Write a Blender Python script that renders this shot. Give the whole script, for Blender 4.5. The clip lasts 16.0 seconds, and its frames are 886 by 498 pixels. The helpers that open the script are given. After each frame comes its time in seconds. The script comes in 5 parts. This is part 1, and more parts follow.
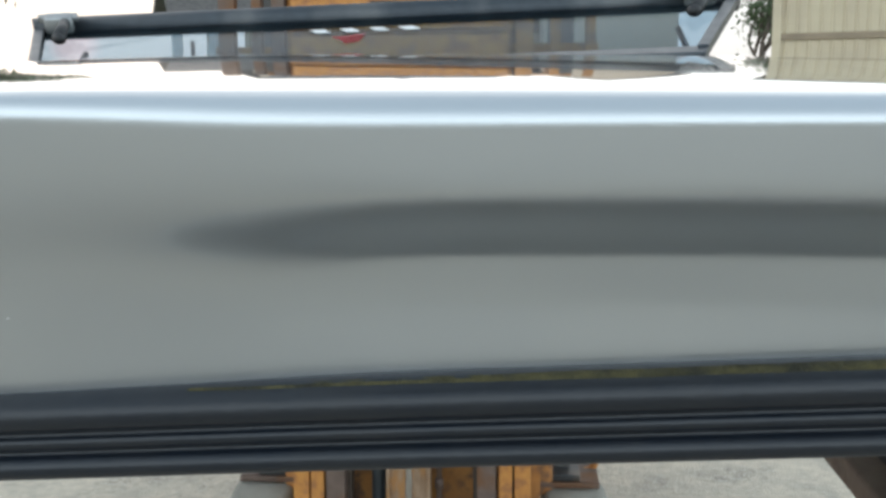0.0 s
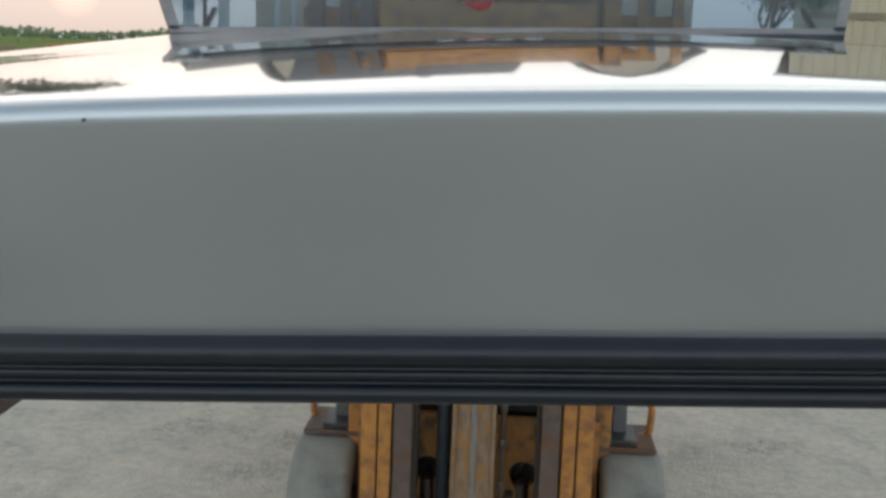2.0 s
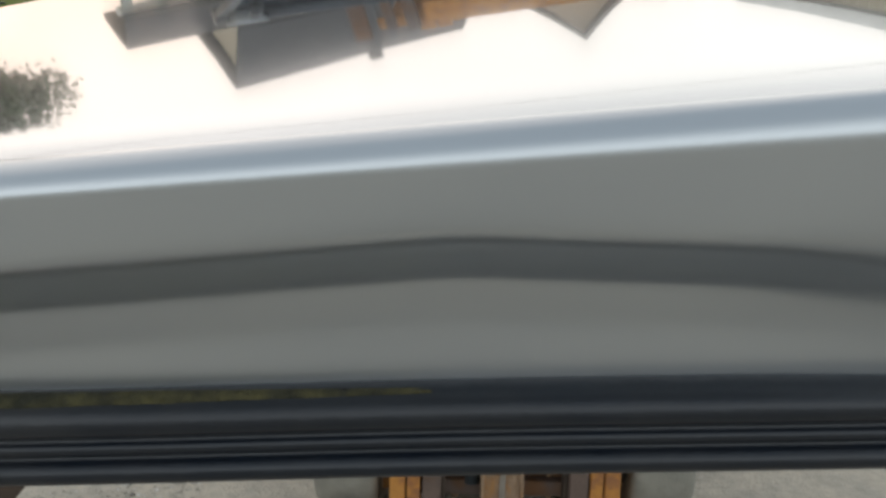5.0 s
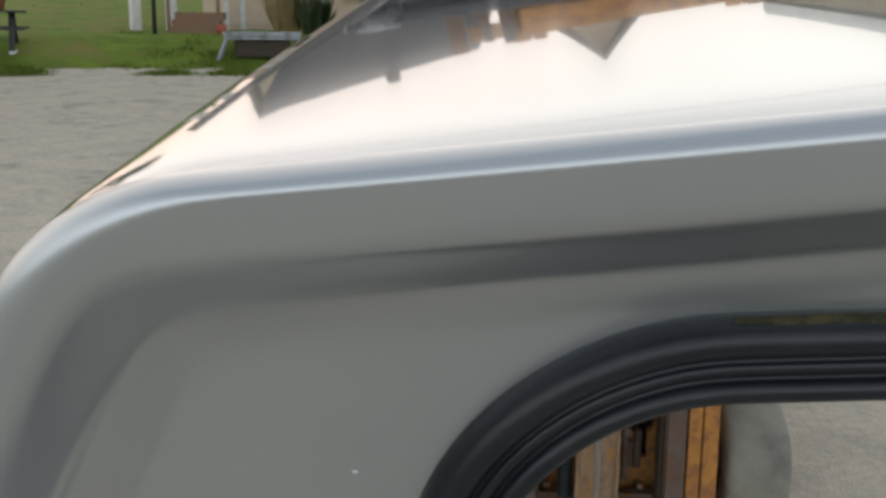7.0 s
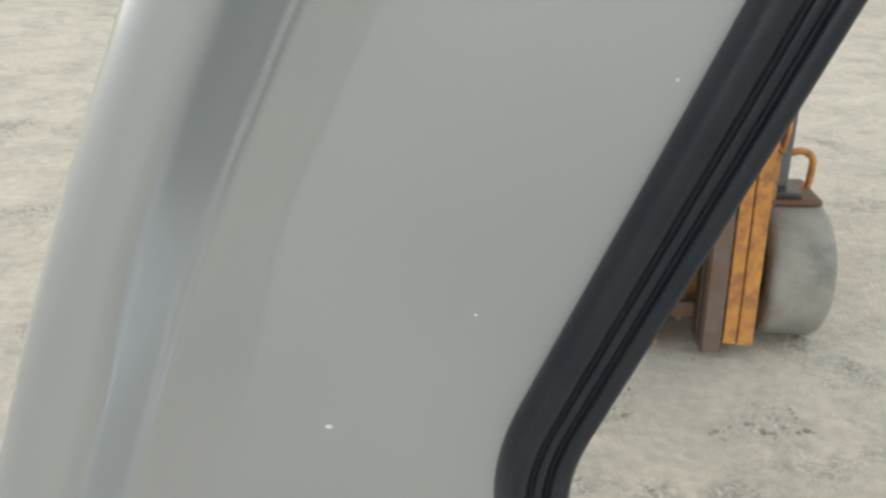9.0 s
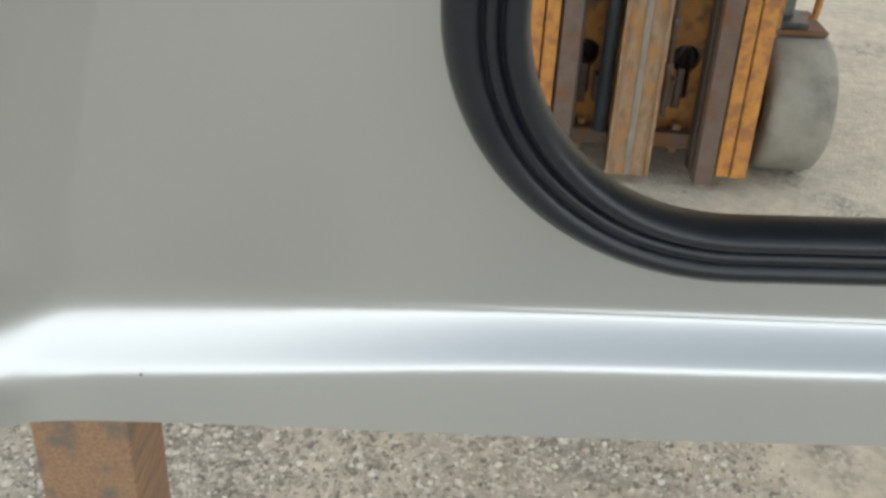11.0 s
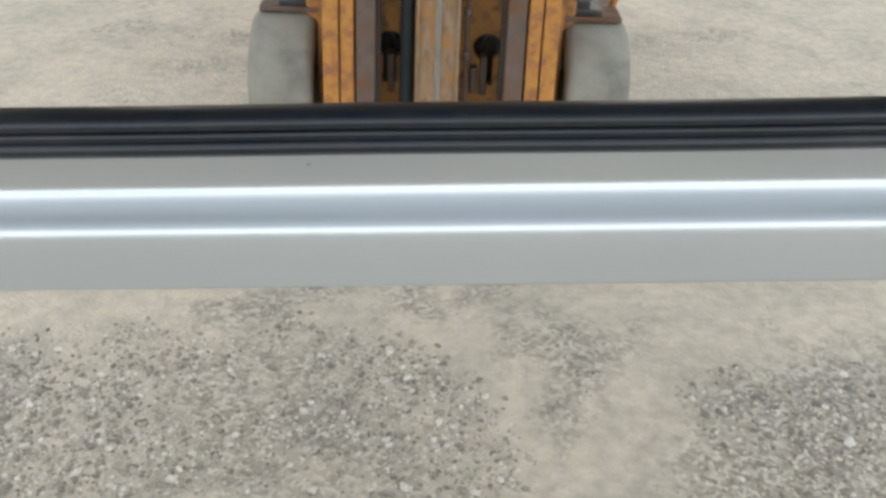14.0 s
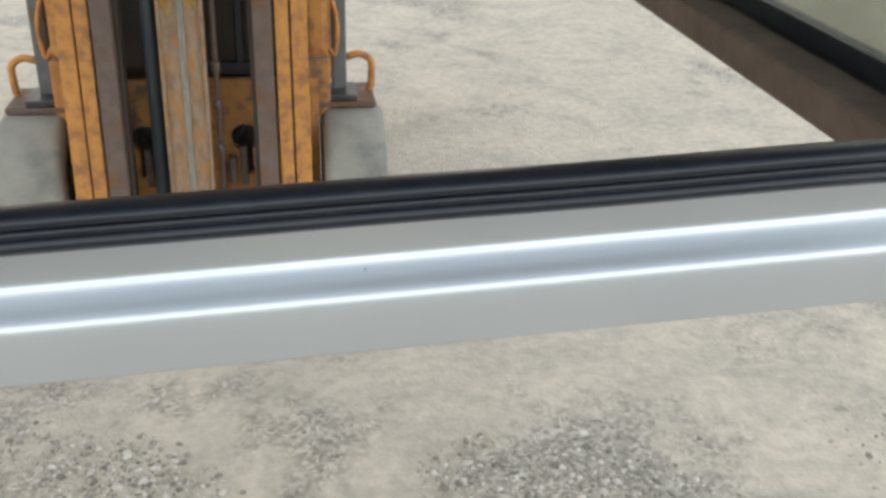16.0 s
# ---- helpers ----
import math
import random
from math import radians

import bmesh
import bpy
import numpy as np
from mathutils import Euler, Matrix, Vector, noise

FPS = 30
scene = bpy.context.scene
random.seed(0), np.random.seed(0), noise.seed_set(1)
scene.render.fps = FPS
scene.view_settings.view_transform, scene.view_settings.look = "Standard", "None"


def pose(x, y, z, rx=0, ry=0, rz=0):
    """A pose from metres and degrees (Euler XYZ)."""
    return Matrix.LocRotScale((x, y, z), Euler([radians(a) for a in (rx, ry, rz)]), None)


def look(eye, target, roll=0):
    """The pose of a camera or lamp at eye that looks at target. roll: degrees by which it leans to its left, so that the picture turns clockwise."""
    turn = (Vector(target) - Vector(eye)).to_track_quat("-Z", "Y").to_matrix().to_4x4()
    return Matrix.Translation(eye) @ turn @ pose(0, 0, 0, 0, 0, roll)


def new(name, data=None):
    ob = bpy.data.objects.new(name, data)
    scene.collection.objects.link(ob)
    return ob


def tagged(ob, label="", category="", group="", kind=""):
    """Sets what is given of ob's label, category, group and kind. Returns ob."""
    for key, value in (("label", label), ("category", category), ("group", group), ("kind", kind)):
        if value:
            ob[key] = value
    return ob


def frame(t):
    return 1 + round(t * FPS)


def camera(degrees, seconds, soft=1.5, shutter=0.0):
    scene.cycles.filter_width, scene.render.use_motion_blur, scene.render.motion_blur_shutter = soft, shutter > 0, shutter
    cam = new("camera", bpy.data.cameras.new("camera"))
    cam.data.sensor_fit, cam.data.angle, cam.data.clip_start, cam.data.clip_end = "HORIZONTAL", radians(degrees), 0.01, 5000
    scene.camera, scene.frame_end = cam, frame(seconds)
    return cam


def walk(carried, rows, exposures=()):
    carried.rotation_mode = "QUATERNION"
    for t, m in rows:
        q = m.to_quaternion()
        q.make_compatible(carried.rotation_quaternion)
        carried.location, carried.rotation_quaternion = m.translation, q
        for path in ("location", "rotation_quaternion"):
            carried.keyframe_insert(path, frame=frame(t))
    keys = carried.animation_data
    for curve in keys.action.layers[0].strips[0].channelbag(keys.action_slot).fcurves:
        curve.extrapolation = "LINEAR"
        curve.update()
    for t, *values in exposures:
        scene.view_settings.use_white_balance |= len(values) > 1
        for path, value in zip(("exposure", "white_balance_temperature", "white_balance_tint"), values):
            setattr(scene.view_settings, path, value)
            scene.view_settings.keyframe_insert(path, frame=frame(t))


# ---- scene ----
PATH = [
    (0.0, (0.3342, -0.2984, 1.6989), (0.1786, 1.6732, 1.4012), -0.518),
    (0.4, (0.2522, -0.3252, 1.6931), (0.0828, 1.6415, 1.3716), -0.235),
    (0.6, (0.2206, -0.3385, 1.6934), (0.0459, 1.6267, 1.3655), -0.155),
    (1.0, (0.1646, -0.3681, 1.6961), (-0.0263, 1.5934, 1.3555), -0.152),
    (1.5, (0.1160, -0.3934, 1.6994), (-0.0585, 1.5681, 1.3504), 0.588),
    (1.8, (0.1014, -0.3840, 1.7033), (-0.0480, 1.5785, 1.3447), 1.448),
    (2.0, (0.0877, -0.3678, 1.7043), (-0.0536, 1.5940, 1.3348), 1.956),
    (2.2, (0.0644, -0.3389, 1.7025), (-0.0856, 1.6197, 1.3108), 2.272),
    (2.5, (0.0205, -0.2899, 1.6992), (-0.1558, 1.6627, 1.2695), 2.391),
    (2.9, (-0.0184, -0.2499, 1.7048), (-0.1920, 1.7027, 1.2406), 1.577),
    (3.0, (-0.0295, -0.2431, 1.7071), (-0.1954, 1.7102, 1.2332), 1.294),
    (3.5, (-0.0594, -0.2363, 1.7089), (-0.1077, 1.7189, 1.1962), -0.235),
    (3.7, (-0.0622, -0.2390, 1.7083), (-0.0661, 1.7147, 1.1877), -0.985),
    (5.8, (-0.3387, -0.3021, 1.6806), (-0.3674, 1.6398, 1.2029), 3.358),
    (6.0, (-0.3516, -0.2974, 1.6762), (-0.3958, 1.6478, 1.2134), 3.656),
    (6.4, (-0.3857, -0.2837, 1.6664), (-0.4772, 1.6659, 1.2294), 3.098),
    (6.5, (-0.4068, -0.2812, 1.6648), (-0.4974, 1.6682, 1.2270), 2.891),
    (6.7, (-0.4433, -0.2888, 1.6668), (-0.5104, 1.6597, 1.2211), 2.215),
    (7.0, (-0.4887, -0.3044, 1.6688), (-0.5025, 1.6402, 1.2016), 1.010),
    (7.2, (-0.5092, -0.3122, 1.6643), (-0.5046, 1.6289, 1.1826), 0.663),
    (7.4, (-0.5248, -0.3147, 1.6562), (-0.5136, 1.6225, 1.1593), 0.681),
    (7.5, (-0.5315, -0.3143, 1.6505), (-0.5210, 1.6197, 1.1413), 0.758),
    (7.8, (-0.5388, -0.3090, 1.6344), (-0.5414, 1.6142, 1.0856), 0.938),
    (8.0, (-0.5457, -0.3068, 1.6207), (-0.5616, 1.6097, 1.0490), 0.692),
    (8.2, (-0.5518, -0.3044, 1.6068), (-0.5848, 1.6057, 1.0150), 0.579),
    (8.5, (-0.5606, -0.3109, 1.5891), (-0.6098, 1.5793, 0.9373), 0.263),
    (8.6, (-0.5635, -0.3110, 1.5809), (-0.6125, 1.5724, 0.9100), 0.328),
    (8.8, (-0.5700, -0.3012, 1.5559), (-0.6155, 1.5652, 0.8387), 0.816),
    (9.0, (-0.5753, -0.2888, 1.5278), (-0.6135, 1.5586, 0.7627), 1.486),
    (9.5, (-0.5881, -0.2914, 1.4800), (-0.6029, 1.5163, 0.6245), 2.480),
    (9.8, (-0.5924, -0.2893, 1.4590), (-0.5920, 1.4950, 0.5555), 3.534),
    (10.0, (-0.5955, -0.2916, 1.4464), (-0.5981, 1.4793, 0.5170), 3.519),
    (10.2, (-0.5970, -0.2933, 1.4358), (-0.6084, 1.4659, 0.4844), 3.607),
    (12.3, (-0.3518, -0.2645, 1.3882), (-0.3637, 1.4235, 0.3155), 3.424),
    (12.5, (-0.3117, -0.2700, 1.3834), (-0.3564, 1.4205, 0.3155), 2.898),
    (13.0, (-0.2366, -0.2975, 1.4103), (-0.2158, 1.4033, 0.3583), 2.812),
    (13.5, (-0.1568, -0.3636, 1.4233), (-0.1025, 1.3392, 0.3758), 2.535),
    (14.0, (-0.0309, -0.3930, 1.4443), (0.0066, 1.3293, 0.4284), 2.392),
    (14.5, (0.0809, -0.4022, 1.4601), (0.1123, 1.3509, 0.4980), 2.039),
    (15.0, (0.1684, -0.4164, 1.4697), (0.2079, 1.3594, 0.5505), 0.475),
    (15.5, (0.2276, -0.4088, 1.4706), (0.3702, 1.3748, 0.5770), 0.715),
    (16.0, (0.3062, -0.4200, 1.4704), (0.5991, 1.3580, 0.6026), 1.637),
]
cam = camera(48.21, 16.0, soft=3.2)
walk(cam, [(t, look(eye, target, roll)) for t, eye, target, roll in PATH], exposures=[(0.0, 1.15, 6220, 3), (0.45, 0.42, 6650, 5), (0.6, 0.48, 6600, 5), (1.0, 0.68, 6450, 5), (1.5, 0.58, 6320, 5), (2.5, 0.45, 6160, 3), (3.5, 0.13, 5980, 3), (5.8, 0.72, 6880, 8), (6.5, 0.68, 6850, 8),
     (7.0, 0.46, 6700, 8), (7.5, 0.38, 6900, 8), (8.0, 0.85, 6900, 8), (8.5, 1.33, 6700, 8), (9.0, 1.42, 6850, 8), (9.5, 1.42, 6850, 8), (10.2, 1.35, 6950, 8), (12.3, 1.25, 7150, 8), (13.2, 1.34, 6850, 8), (16.0, 1.42, 6700, 8)])

# ---- world and sun: a hazy, thinly overcast evening, the sun low ahead to the side ----
world = bpy.data.worlds.new("hazy_sky")
scene.world = world
world.use_nodes = True
wn = world.node_tree.nodes
wl = world.node_tree.links
sky = wn.new("ShaderNodeTexSky")
sky.sky_type = "NISHITA"
sky.sun_disc = False
sky.sun_elevation = radians(6)
sky.sun_rotation = radians(-24)
sky.air_density, sky.dust_density, sky.ozone_density = 1.4, 3.0, 1.0
SKY_STRENGTH, CLOUD = 0.0025, 1.25
bg_sky = wn["Background"]
bg_sky.inputs["Strength"].default_value = SKY_STRENGTH
wl.new(sky.outputs["Color"], bg_sky.inputs["Color"])
cloud = wn.new("ShaderNodeBackground")
cloud.inputs["Strength"].default_value = CLOUD
tex = wn.new("ShaderNodeTexCoord")
sep = wn.new("ShaderNodeSeparateXYZ")
ramp = wn.new("ShaderNodeValToRGB")
ramp.color_ramp.elements[0].position, ramp.color_ramp.elements[0].color = 0.0, (0.40, 0.36, 0.345, 1)
ramp.color_ramp.elements[1].position, ramp.color_ramp.elements[1].color = 0.80, (0.27, 0.315, 0.375, 1)
low = ramp.color_ramp.elements.new(0.13)
low.color = (0.53, 0.52, 0.512, 1)
mid = ramp.color_ramp.elements.new(0.28)
mid.color = (0.62, 0.637, 0.645, 1)
wl.new(tex.outputs["Generated"], sep.inputs[0])
wl.new(sep.outputs["Z"], ramp.inputs[0])
# cooler and clearer away from the sun
cool = wn.new("ShaderNodeValToRGB")
cool.color_ramp.elements[0].position, cool.color_ramp.elements[0].color = 0.0, (0.80, 0.87, 0.95, 1)
cool.color_ramp.elements[1].position, cool.color_ramp.elements[1].color = 0.80, (0.27, 0.315, 0.375, 1)
cool_mid = cool.color_ramp.elements.new(0.28)
cool_mid.color = (0.84, 0.895, 0.96, 1)
wl.new(sep.outputs["Z"], cool.inputs[0])
SUN_AZ, SUN_EL = radians(-24.5), radians(3.1)
SUN_DIR = Vector((math.sin(SUN_AZ) * math.cos(SUN_EL), math.cos(SUN_AZ) * math.cos(SUN_EL), math.sin(SUN_EL)))
dot = wn.new("ShaderNodeVectorMath")
dot.operation = "DOT_PRODUCT"
dot.inputs[1].default_value = SUN_DIR
wl.new(tex.outputs["Generated"], dot.inputs[0])
side = wn.new("ShaderNodeMapRange")
side.interpolation_type = "SMOOTHSTEP"
side.inputs["From Min"].default_value, side.inputs["From Max"].default_value = -0.4, 0.7
wl.new(dot.outputs["Value"], side.inputs["Value"])
tone = wn.new("ShaderNodeMixRGB")
wl.new(side.outputs[0], tone.inputs[0])
wl.new(cool.outputs[0], tone.inputs[1])
wl.new(ramp.outputs[0], tone.inputs[2])
cl_noise = wn.new("ShaderNodeTexNoise")
cl_noise.inputs["Scale"].default_value = 2.2
cl_noise.inputs["Detail"].default_value = 4
wl.new(tex.outputs["Generated"], cl_noise.inputs["Vector"])
cl_mix = wn.new("ShaderNodeMixRGB")
cl_mix.blend_type = "MULTIPLY"
cl_mix.inputs[0].default_value = 0.25
wl.new(tone.outputs[0], cl_mix.inputs[1])
wl.new(cl_noise.outputs["Fac"], cl_mix.inputs[2])
wl.new(cl_mix.outputs[0], cloud.inputs["Color"])
# the sun itself, a dull pink glow low in the haze
disc = wn.new("ShaderNodeMapRange")
disc.interpolation_type = "SMOOTHSTEP"
disc.inputs["From Min"].default_value, disc.inputs["From Max"].default_value = math.cos(radians(1.5)), math.cos(radians(0.3))
wl.new(dot.outputs["Value"], disc.inputs["Value"])
halo = wn.new("ShaderNodeMapRange")
halo.interpolation_type = "SMOOTHSTEP"
halo.inputs["From Min"].default_value, halo.inputs["From Max"].default_value = math.cos(radians(40)), 1.0
halo.inputs["To Max"].default_value = 0.13
wl.new(dot.outputs["Value"], halo.inputs["Value"])
glow = wn.new("ShaderNodeMath")
glow.operation = "ADD"
wl.new(disc.outputs[0], glow.inputs[0])
wl.new(halo.outputs[0], glow.inputs[1])
bg_glow = wn.new("ShaderNodeBackground")
bg_glow.inputs["Color"].default_value = (0.42, 0.09, 0.06, 1)
wl.new(glow.outputs[0], bg_glow.inputs["Strength"])
wadd_sun = wn.new("ShaderNodeAddShader")
wadd = wn.new("ShaderNodeAddShader")
wl.new(bg_sky.outputs[0], wadd.inputs[0])
wl.new(cloud.outputs[0], wadd.inputs[1])
wl.new(wadd.outputs[0], wadd_sun.inputs[0])
wl.new(bg_glow.outputs[0], wadd_sun.inputs[1])
wl.new(wadd_sun.outputs[0], wn["World Output"].inputs["Surface"])

sun_data = bpy.data.lights.new("sun", "SUN")
sun_data.energy, sun_data.angle, sun_data.color = 0.5, radians(120), (1.0, 0.80, 0.70)
sun = new("sun", sun_data)
sun.matrix_world = look((0, 0, 10), Vector((0, 0, 10)) - Vector((math.sin(SUN_AZ) * math.cos(radians(6)), math.cos(SUN_AZ) * math.cos(radians(6)), math.sin(radians(6)))))


# ---- materials ----
def material(name, base, rough=0.6, metal=0.0, second=None, scale=8.0, detail=6.0, bump=0.0, bump_scale=40.0,
             coat=0.0, coat_rough=0.05, spot=None, spot_scale=3.0, spot_at=0.6, rough_var=0.1, random_tint=0.0, stretch=None, specular=0.5):
    """Base colour with grain and a second, larger variation (stains, wear), roughness variation and fine relief."""
    m = bpy.data.materials.new(name)
    m.use_nodes = True
    n, l = m.node_tree.nodes, m.node_tree.links
    p = n["Principled BSDF"]
    p.inputs["Metallic"].default_value = metal
    p.inputs["Specular IOR Level"].default_value = specular
    p.inputs["Coat Weight"].default_value = coat
    p.inputs["Coat Roughness"].default_value = coat_rough
    co = n.new("ShaderNodeTexCoord")
    vec = co.outputs["Object"]
    if stretch:
        mp = n.new("ShaderNodeMapping")
        mp.inputs["Scale"].default_value = stretch
        l.new(vec, mp.inputs["Vector"])
        vec = mp.outputs["Vector"]
    fine = n.new("ShaderNodeTexNoise")
    fine.inputs["Scale"].default_value = scale
    fine.inputs["Detail"].default_value = detail
    fine.inputs["Roughness"].default_value = 0.6
    l.new(vec, fine.inputs["Vector"])
    fr = n.new("ShaderNodeMapRange")
    fr.inputs["From Min"].default_value, fr.inputs["From Max"].default_value = 0.35, 0.65
    l.new(fine.outputs["Fac"], fr.inputs["Value"])
    mix = n.new("ShaderNodeMixRGB")
    mix.inputs[1].default_value = (*base, 1)
    mix.inputs[2].default_value = (*(second or [c * 0.8 for c in base]), 1)
    l.new(fr.outputs[0], mix.inputs[0])
    col = mix.outputs[0]
    if spot:
        big = n.new("ShaderNodeTexNoise")
        big.inputs["Scale"].default_value = spot_scale
        big.inputs["Detail"].default_value = 8
        l.new(vec, big.inputs["Vector"])
        br = n.new("ShaderNodeMapRange")
        br.inputs["From Min"].default_value, br.inputs["From Max"].default_value = spot_at - 0.08, spot_at + 0.08
        l.new(big.outputs["Fac"], br.inputs["Value"])
        mx = n.new("ShaderNodeMixRGB")
        mx.inputs[2].default_value = (*spot, 1)
        l.new(br.outputs[0], mx.inputs[0])
        l.new(col, mx.inputs[1])
        col = mx.outputs[0]
    if random_tint:
        oi = n.new("ShaderNodeObjectInfo")
        hs = n.new("ShaderNodeHueSaturation")
        rr = n.new("ShaderNodeMapRange")
        rr.inputs["To Min"].default_value, rr.inputs["To Max"].default_value = 1 - random_tint, 1 + random_tint
        l.new(oi.outputs["Random"], rr.inputs["Value"])
        l.new(rr.outputs[0], hs.inputs["Value"])
        l.new(col, hs.inputs["Color"])
        col = hs.outputs[0]
    l.new(col, p.inputs["Base Color"])
    rv = n.new("ShaderNodeMapRange")
    rv.inputs["To Min"].default_value, rv.inputs["To Max"].default_value = max(0.02, rough - rough_var), min(1, rough + rough_var)
    l.new(fine.outputs["Fac"], rv.inputs["Value"])
    l.new(rv.outputs[0], p.inputs["Roughness"])
    if bump:
        bn = n.new("ShaderNodeTexNoise")
        bn.inputs["Scale"].default_value = bump_scale
        bn.inputs["Detail"].default_value = 5
        l.new(vec, bn.inputs["Vector"])
        b = n.new("ShaderNodeBump")
        b.inputs["Strength"].default_value = bump
        b.inputs["Distance"].default_value = 0.01
        l.new(bn.outputs["Fac"], b.inputs["Height"])
        l.new(b.outputs[0], p.inputs["Normal"])
    return m


PAINT = material("silver_paint", (0.58, 0.597, 0.61), 0.11, 0.85, second=(0.555, 0.572, 0.585), scale=5, detail=3, coat=0.9, coat_rough=0.02, rough_var=0.02)
# same silver paint, copied for the front: darker, bluer base and softer reflections
PAINT_FRONT = material("front_silver_paint", (0.515, 0.54, 0.555), 0.33, 0.80, second=(0.485, 0.512, 0.532), scale=5, detail=3, coat=0.85, coat_rough=0.09, rough_var=0.0)
RUBBER = material("black_rubber", (0.0062, 0.0098, 0.016), 0.33, specular=0.47, second=(0.011, 0.0135, 0.018), scale=60, bump=0.04, bump_scale=300, spot=(0.03, 0.031, 0.033), spot_scale=9, spot_at=0.66)
MOSS = material("dried_moss", (0.080, 0.070, 0.024), 0.9, second=(0.022, 0.022, 0.012), scale=120, bump=0.5, bump_scale=300)
LINER = material("cap_liner", (0.40, 0.39, 0.36), 0.9, second=(0.31, 0.30, 0.28), scale=60, bump=0.3, bump_scale=250)
ALU_DARK = material("dark_anodised", (0.042, 0.052, 0.063), 0.40, 0.35, scale=30, spot=(0.09, 0.095, 0.10), spot_scale=7)
STEEL = material("zinc_steel", (0.36, 0.37, 0.37), 0.4, 0.8, scale=30, spot=(0.2, 0.19, 0.18), spot_scale=12)
BLACK = material("black_plastic", (0.015, 0.015, 0.016), 0.5, scale=50)
TINT = material("tinted_glass", (0.22, 0.32, 0.42), 0.02, 0.0, second=(0.235, 0.345, 0.445), scale=3, rough_var=0.01)
TINT.node_tree.nodes["Principled BSDF"].inputs["Transmission Weight"].default_value = 1.0
TINT.node_tree.nodes["Principled BSDF"].inputs["IOR"].default_value = 1.04
WHITE_PRINT = material("white_print", (0.75, 0.76, 0.76), 0.5, scale=20)
RED_PRINT = material("red_print", (0.62, 0.03, 0.05), 0.5, scale=20)
WOOD = material("weathered_timber", (0.33, 0.20, 0.12), 0.8, second=(0.21, 0.125, 0.075), scale=18, stretch=(14, 1, 14), bump=0.4, bump_scale=30, spot=(0.14, 0.12, 0.10), spot_scale=2)
ORANGE = material("worn_orange_paint", (0.50, 0.225, 0.045), 0.55, second=(0.36, 0.14, 0.032), scale=26, spot=(0.27, 0.115, 0.042), spot_scale=26, spot_at=0.58, bump=0.15, bump_scale=60)
ORANGE_DUSTY = material("dusty_orange_paint", (0.44, 0.20, 0.05), 0.7, second=(0.33, 0.145, 0.042), scale=16, spot=(0.15, 0.085, 0.05), spot_scale=18, spot_at=0.57, bump=0.2, bump_scale=60)
RUST = material("rusty_steel", (0.15, 0.105, 0.082), 0.72, 0.2, second=(0.115, 0.082, 0.066), scale=22, spot=(0.16, 0.075, 0.03), spot_scale=8, spot_at=0.6, bump=0.2, bump_scale=80)
WORN = material("worn_channel_steel", (0.30, 0.205, 0.13), 0.7, 0.1, second=(0.20, 0.12, 0.065), scale=16, stretch=(3, 3, 1.2), spot=(0.33, 0.16, 0.05), spot_scale=12, spot_at=0.58, bump=0.2)
GREASE = material("greasy_grey_steel", (0.055, 0.058, 0.06), 0.45, 0.4, second=(0.03, 0.03, 0.032), scale=20, spot=(0.10, 0.085, 0.07), spot_scale=10)
GREY_PAINT = material("grey_paint", (0.13, 0.135, 0.13), 0.55, second=(0.09, 0.092, 0.09), scale=18, spot=(0.13, 0.09, 0.06), spot_scale=9, spot_at=0.64)
# near-black brown: mostly the shade inside hollows and gaps put into the colour
DARK = material("dark_parts_and_shade", (0.040, 0.028, 0.020), 0.7, second=(0.062, 0.042, 0.028), scale=12)
TYRE = material("dusty_solid_tyre", (0.275, 0.262, 0.222), 0.95, second=(0.21, 0.20, 0.172), scale=9, spot=(0.13, 0.125, 0.112), spot_scale=6, spot_at=0.62, bump=0.4, bump_scale=90)
SIDING = material("tan_siding", (0.62, 0.50, 0.385), 0.7, second=(0.56, 0.45, 0.34), scale=4)
METAL_SIDING = material("tan_ribbed_metal", (0.50, 0.43, 0.30), 0.5, 0.1, second=(0.46, 0.39, 0.27), scale=3, spot=(0.42, 0.35, 0.25), spot_scale=1.2)
SHINGLE = material("grey_shingle", (0.13, 0.12, 0.115), 0.9, second=(0.09, 0.085, 0.082), scale=9, bump=0.3, bump_scale=20)
TRIM = material("white_trim", (0.72, 0.71, 0.68), 0.6, scale=6)
PANE = material("window_pane", (0.03, 0.035, 0.04), 0.05, scale=2, specular=0.6)
BARK = material("bark", (0.09, 0.07, 0.055), 0.9, scale=18, stretch=(3, 3, 1), bump=0.6, bump_scale=20)
LEAF = material("leaf", (0.055, 0.085, 0.03), 0.6, second=(0.04, 0.065, 0.022), scale=3, random_tint=0.15)
GRASS = material("mown_grass", (0.155, 0.215, 0.030), 0.85, second=(0.095, 0.145, 0.022), scale=1.6, spot=(0.20, 0.175, 0.055), spot_scale=0.8, spot_at=0.58, bump=0.7, bump_scale=14, specular=0.1)
# leaf green paled and greyed: distance haze is mixed into the colour
MEADOW = material("hazed_meadow_leaf", (0.22, 0.265, 0.145), 0.8, second=(0.16, 0.205, 0.11), scale=2, specular=0.1)
STRAW = material("dry_grass", (0.34, 0.26, 0.12), 0.9, second=(0.25, 0.19, 0.085), scale=5)
FLOWER = material("white_bloom", (0.75, 0.75, 0.70), 0.8, scale=5)
TERRACOTTA = material("terracotta", (0.50, 0.20, 0.08), 0.8, scale=8)
BLACK_PAINT = material("black_paint", (0.02, 0.021, 0.024), 0.5, scale=12)
PALE_STEEL = material("pale_steel", (0.33, 0.36, 0.39), 0.5, 0.4, scale=6, spot=(0.2, 0.19, 0.18), spot_scale=3)
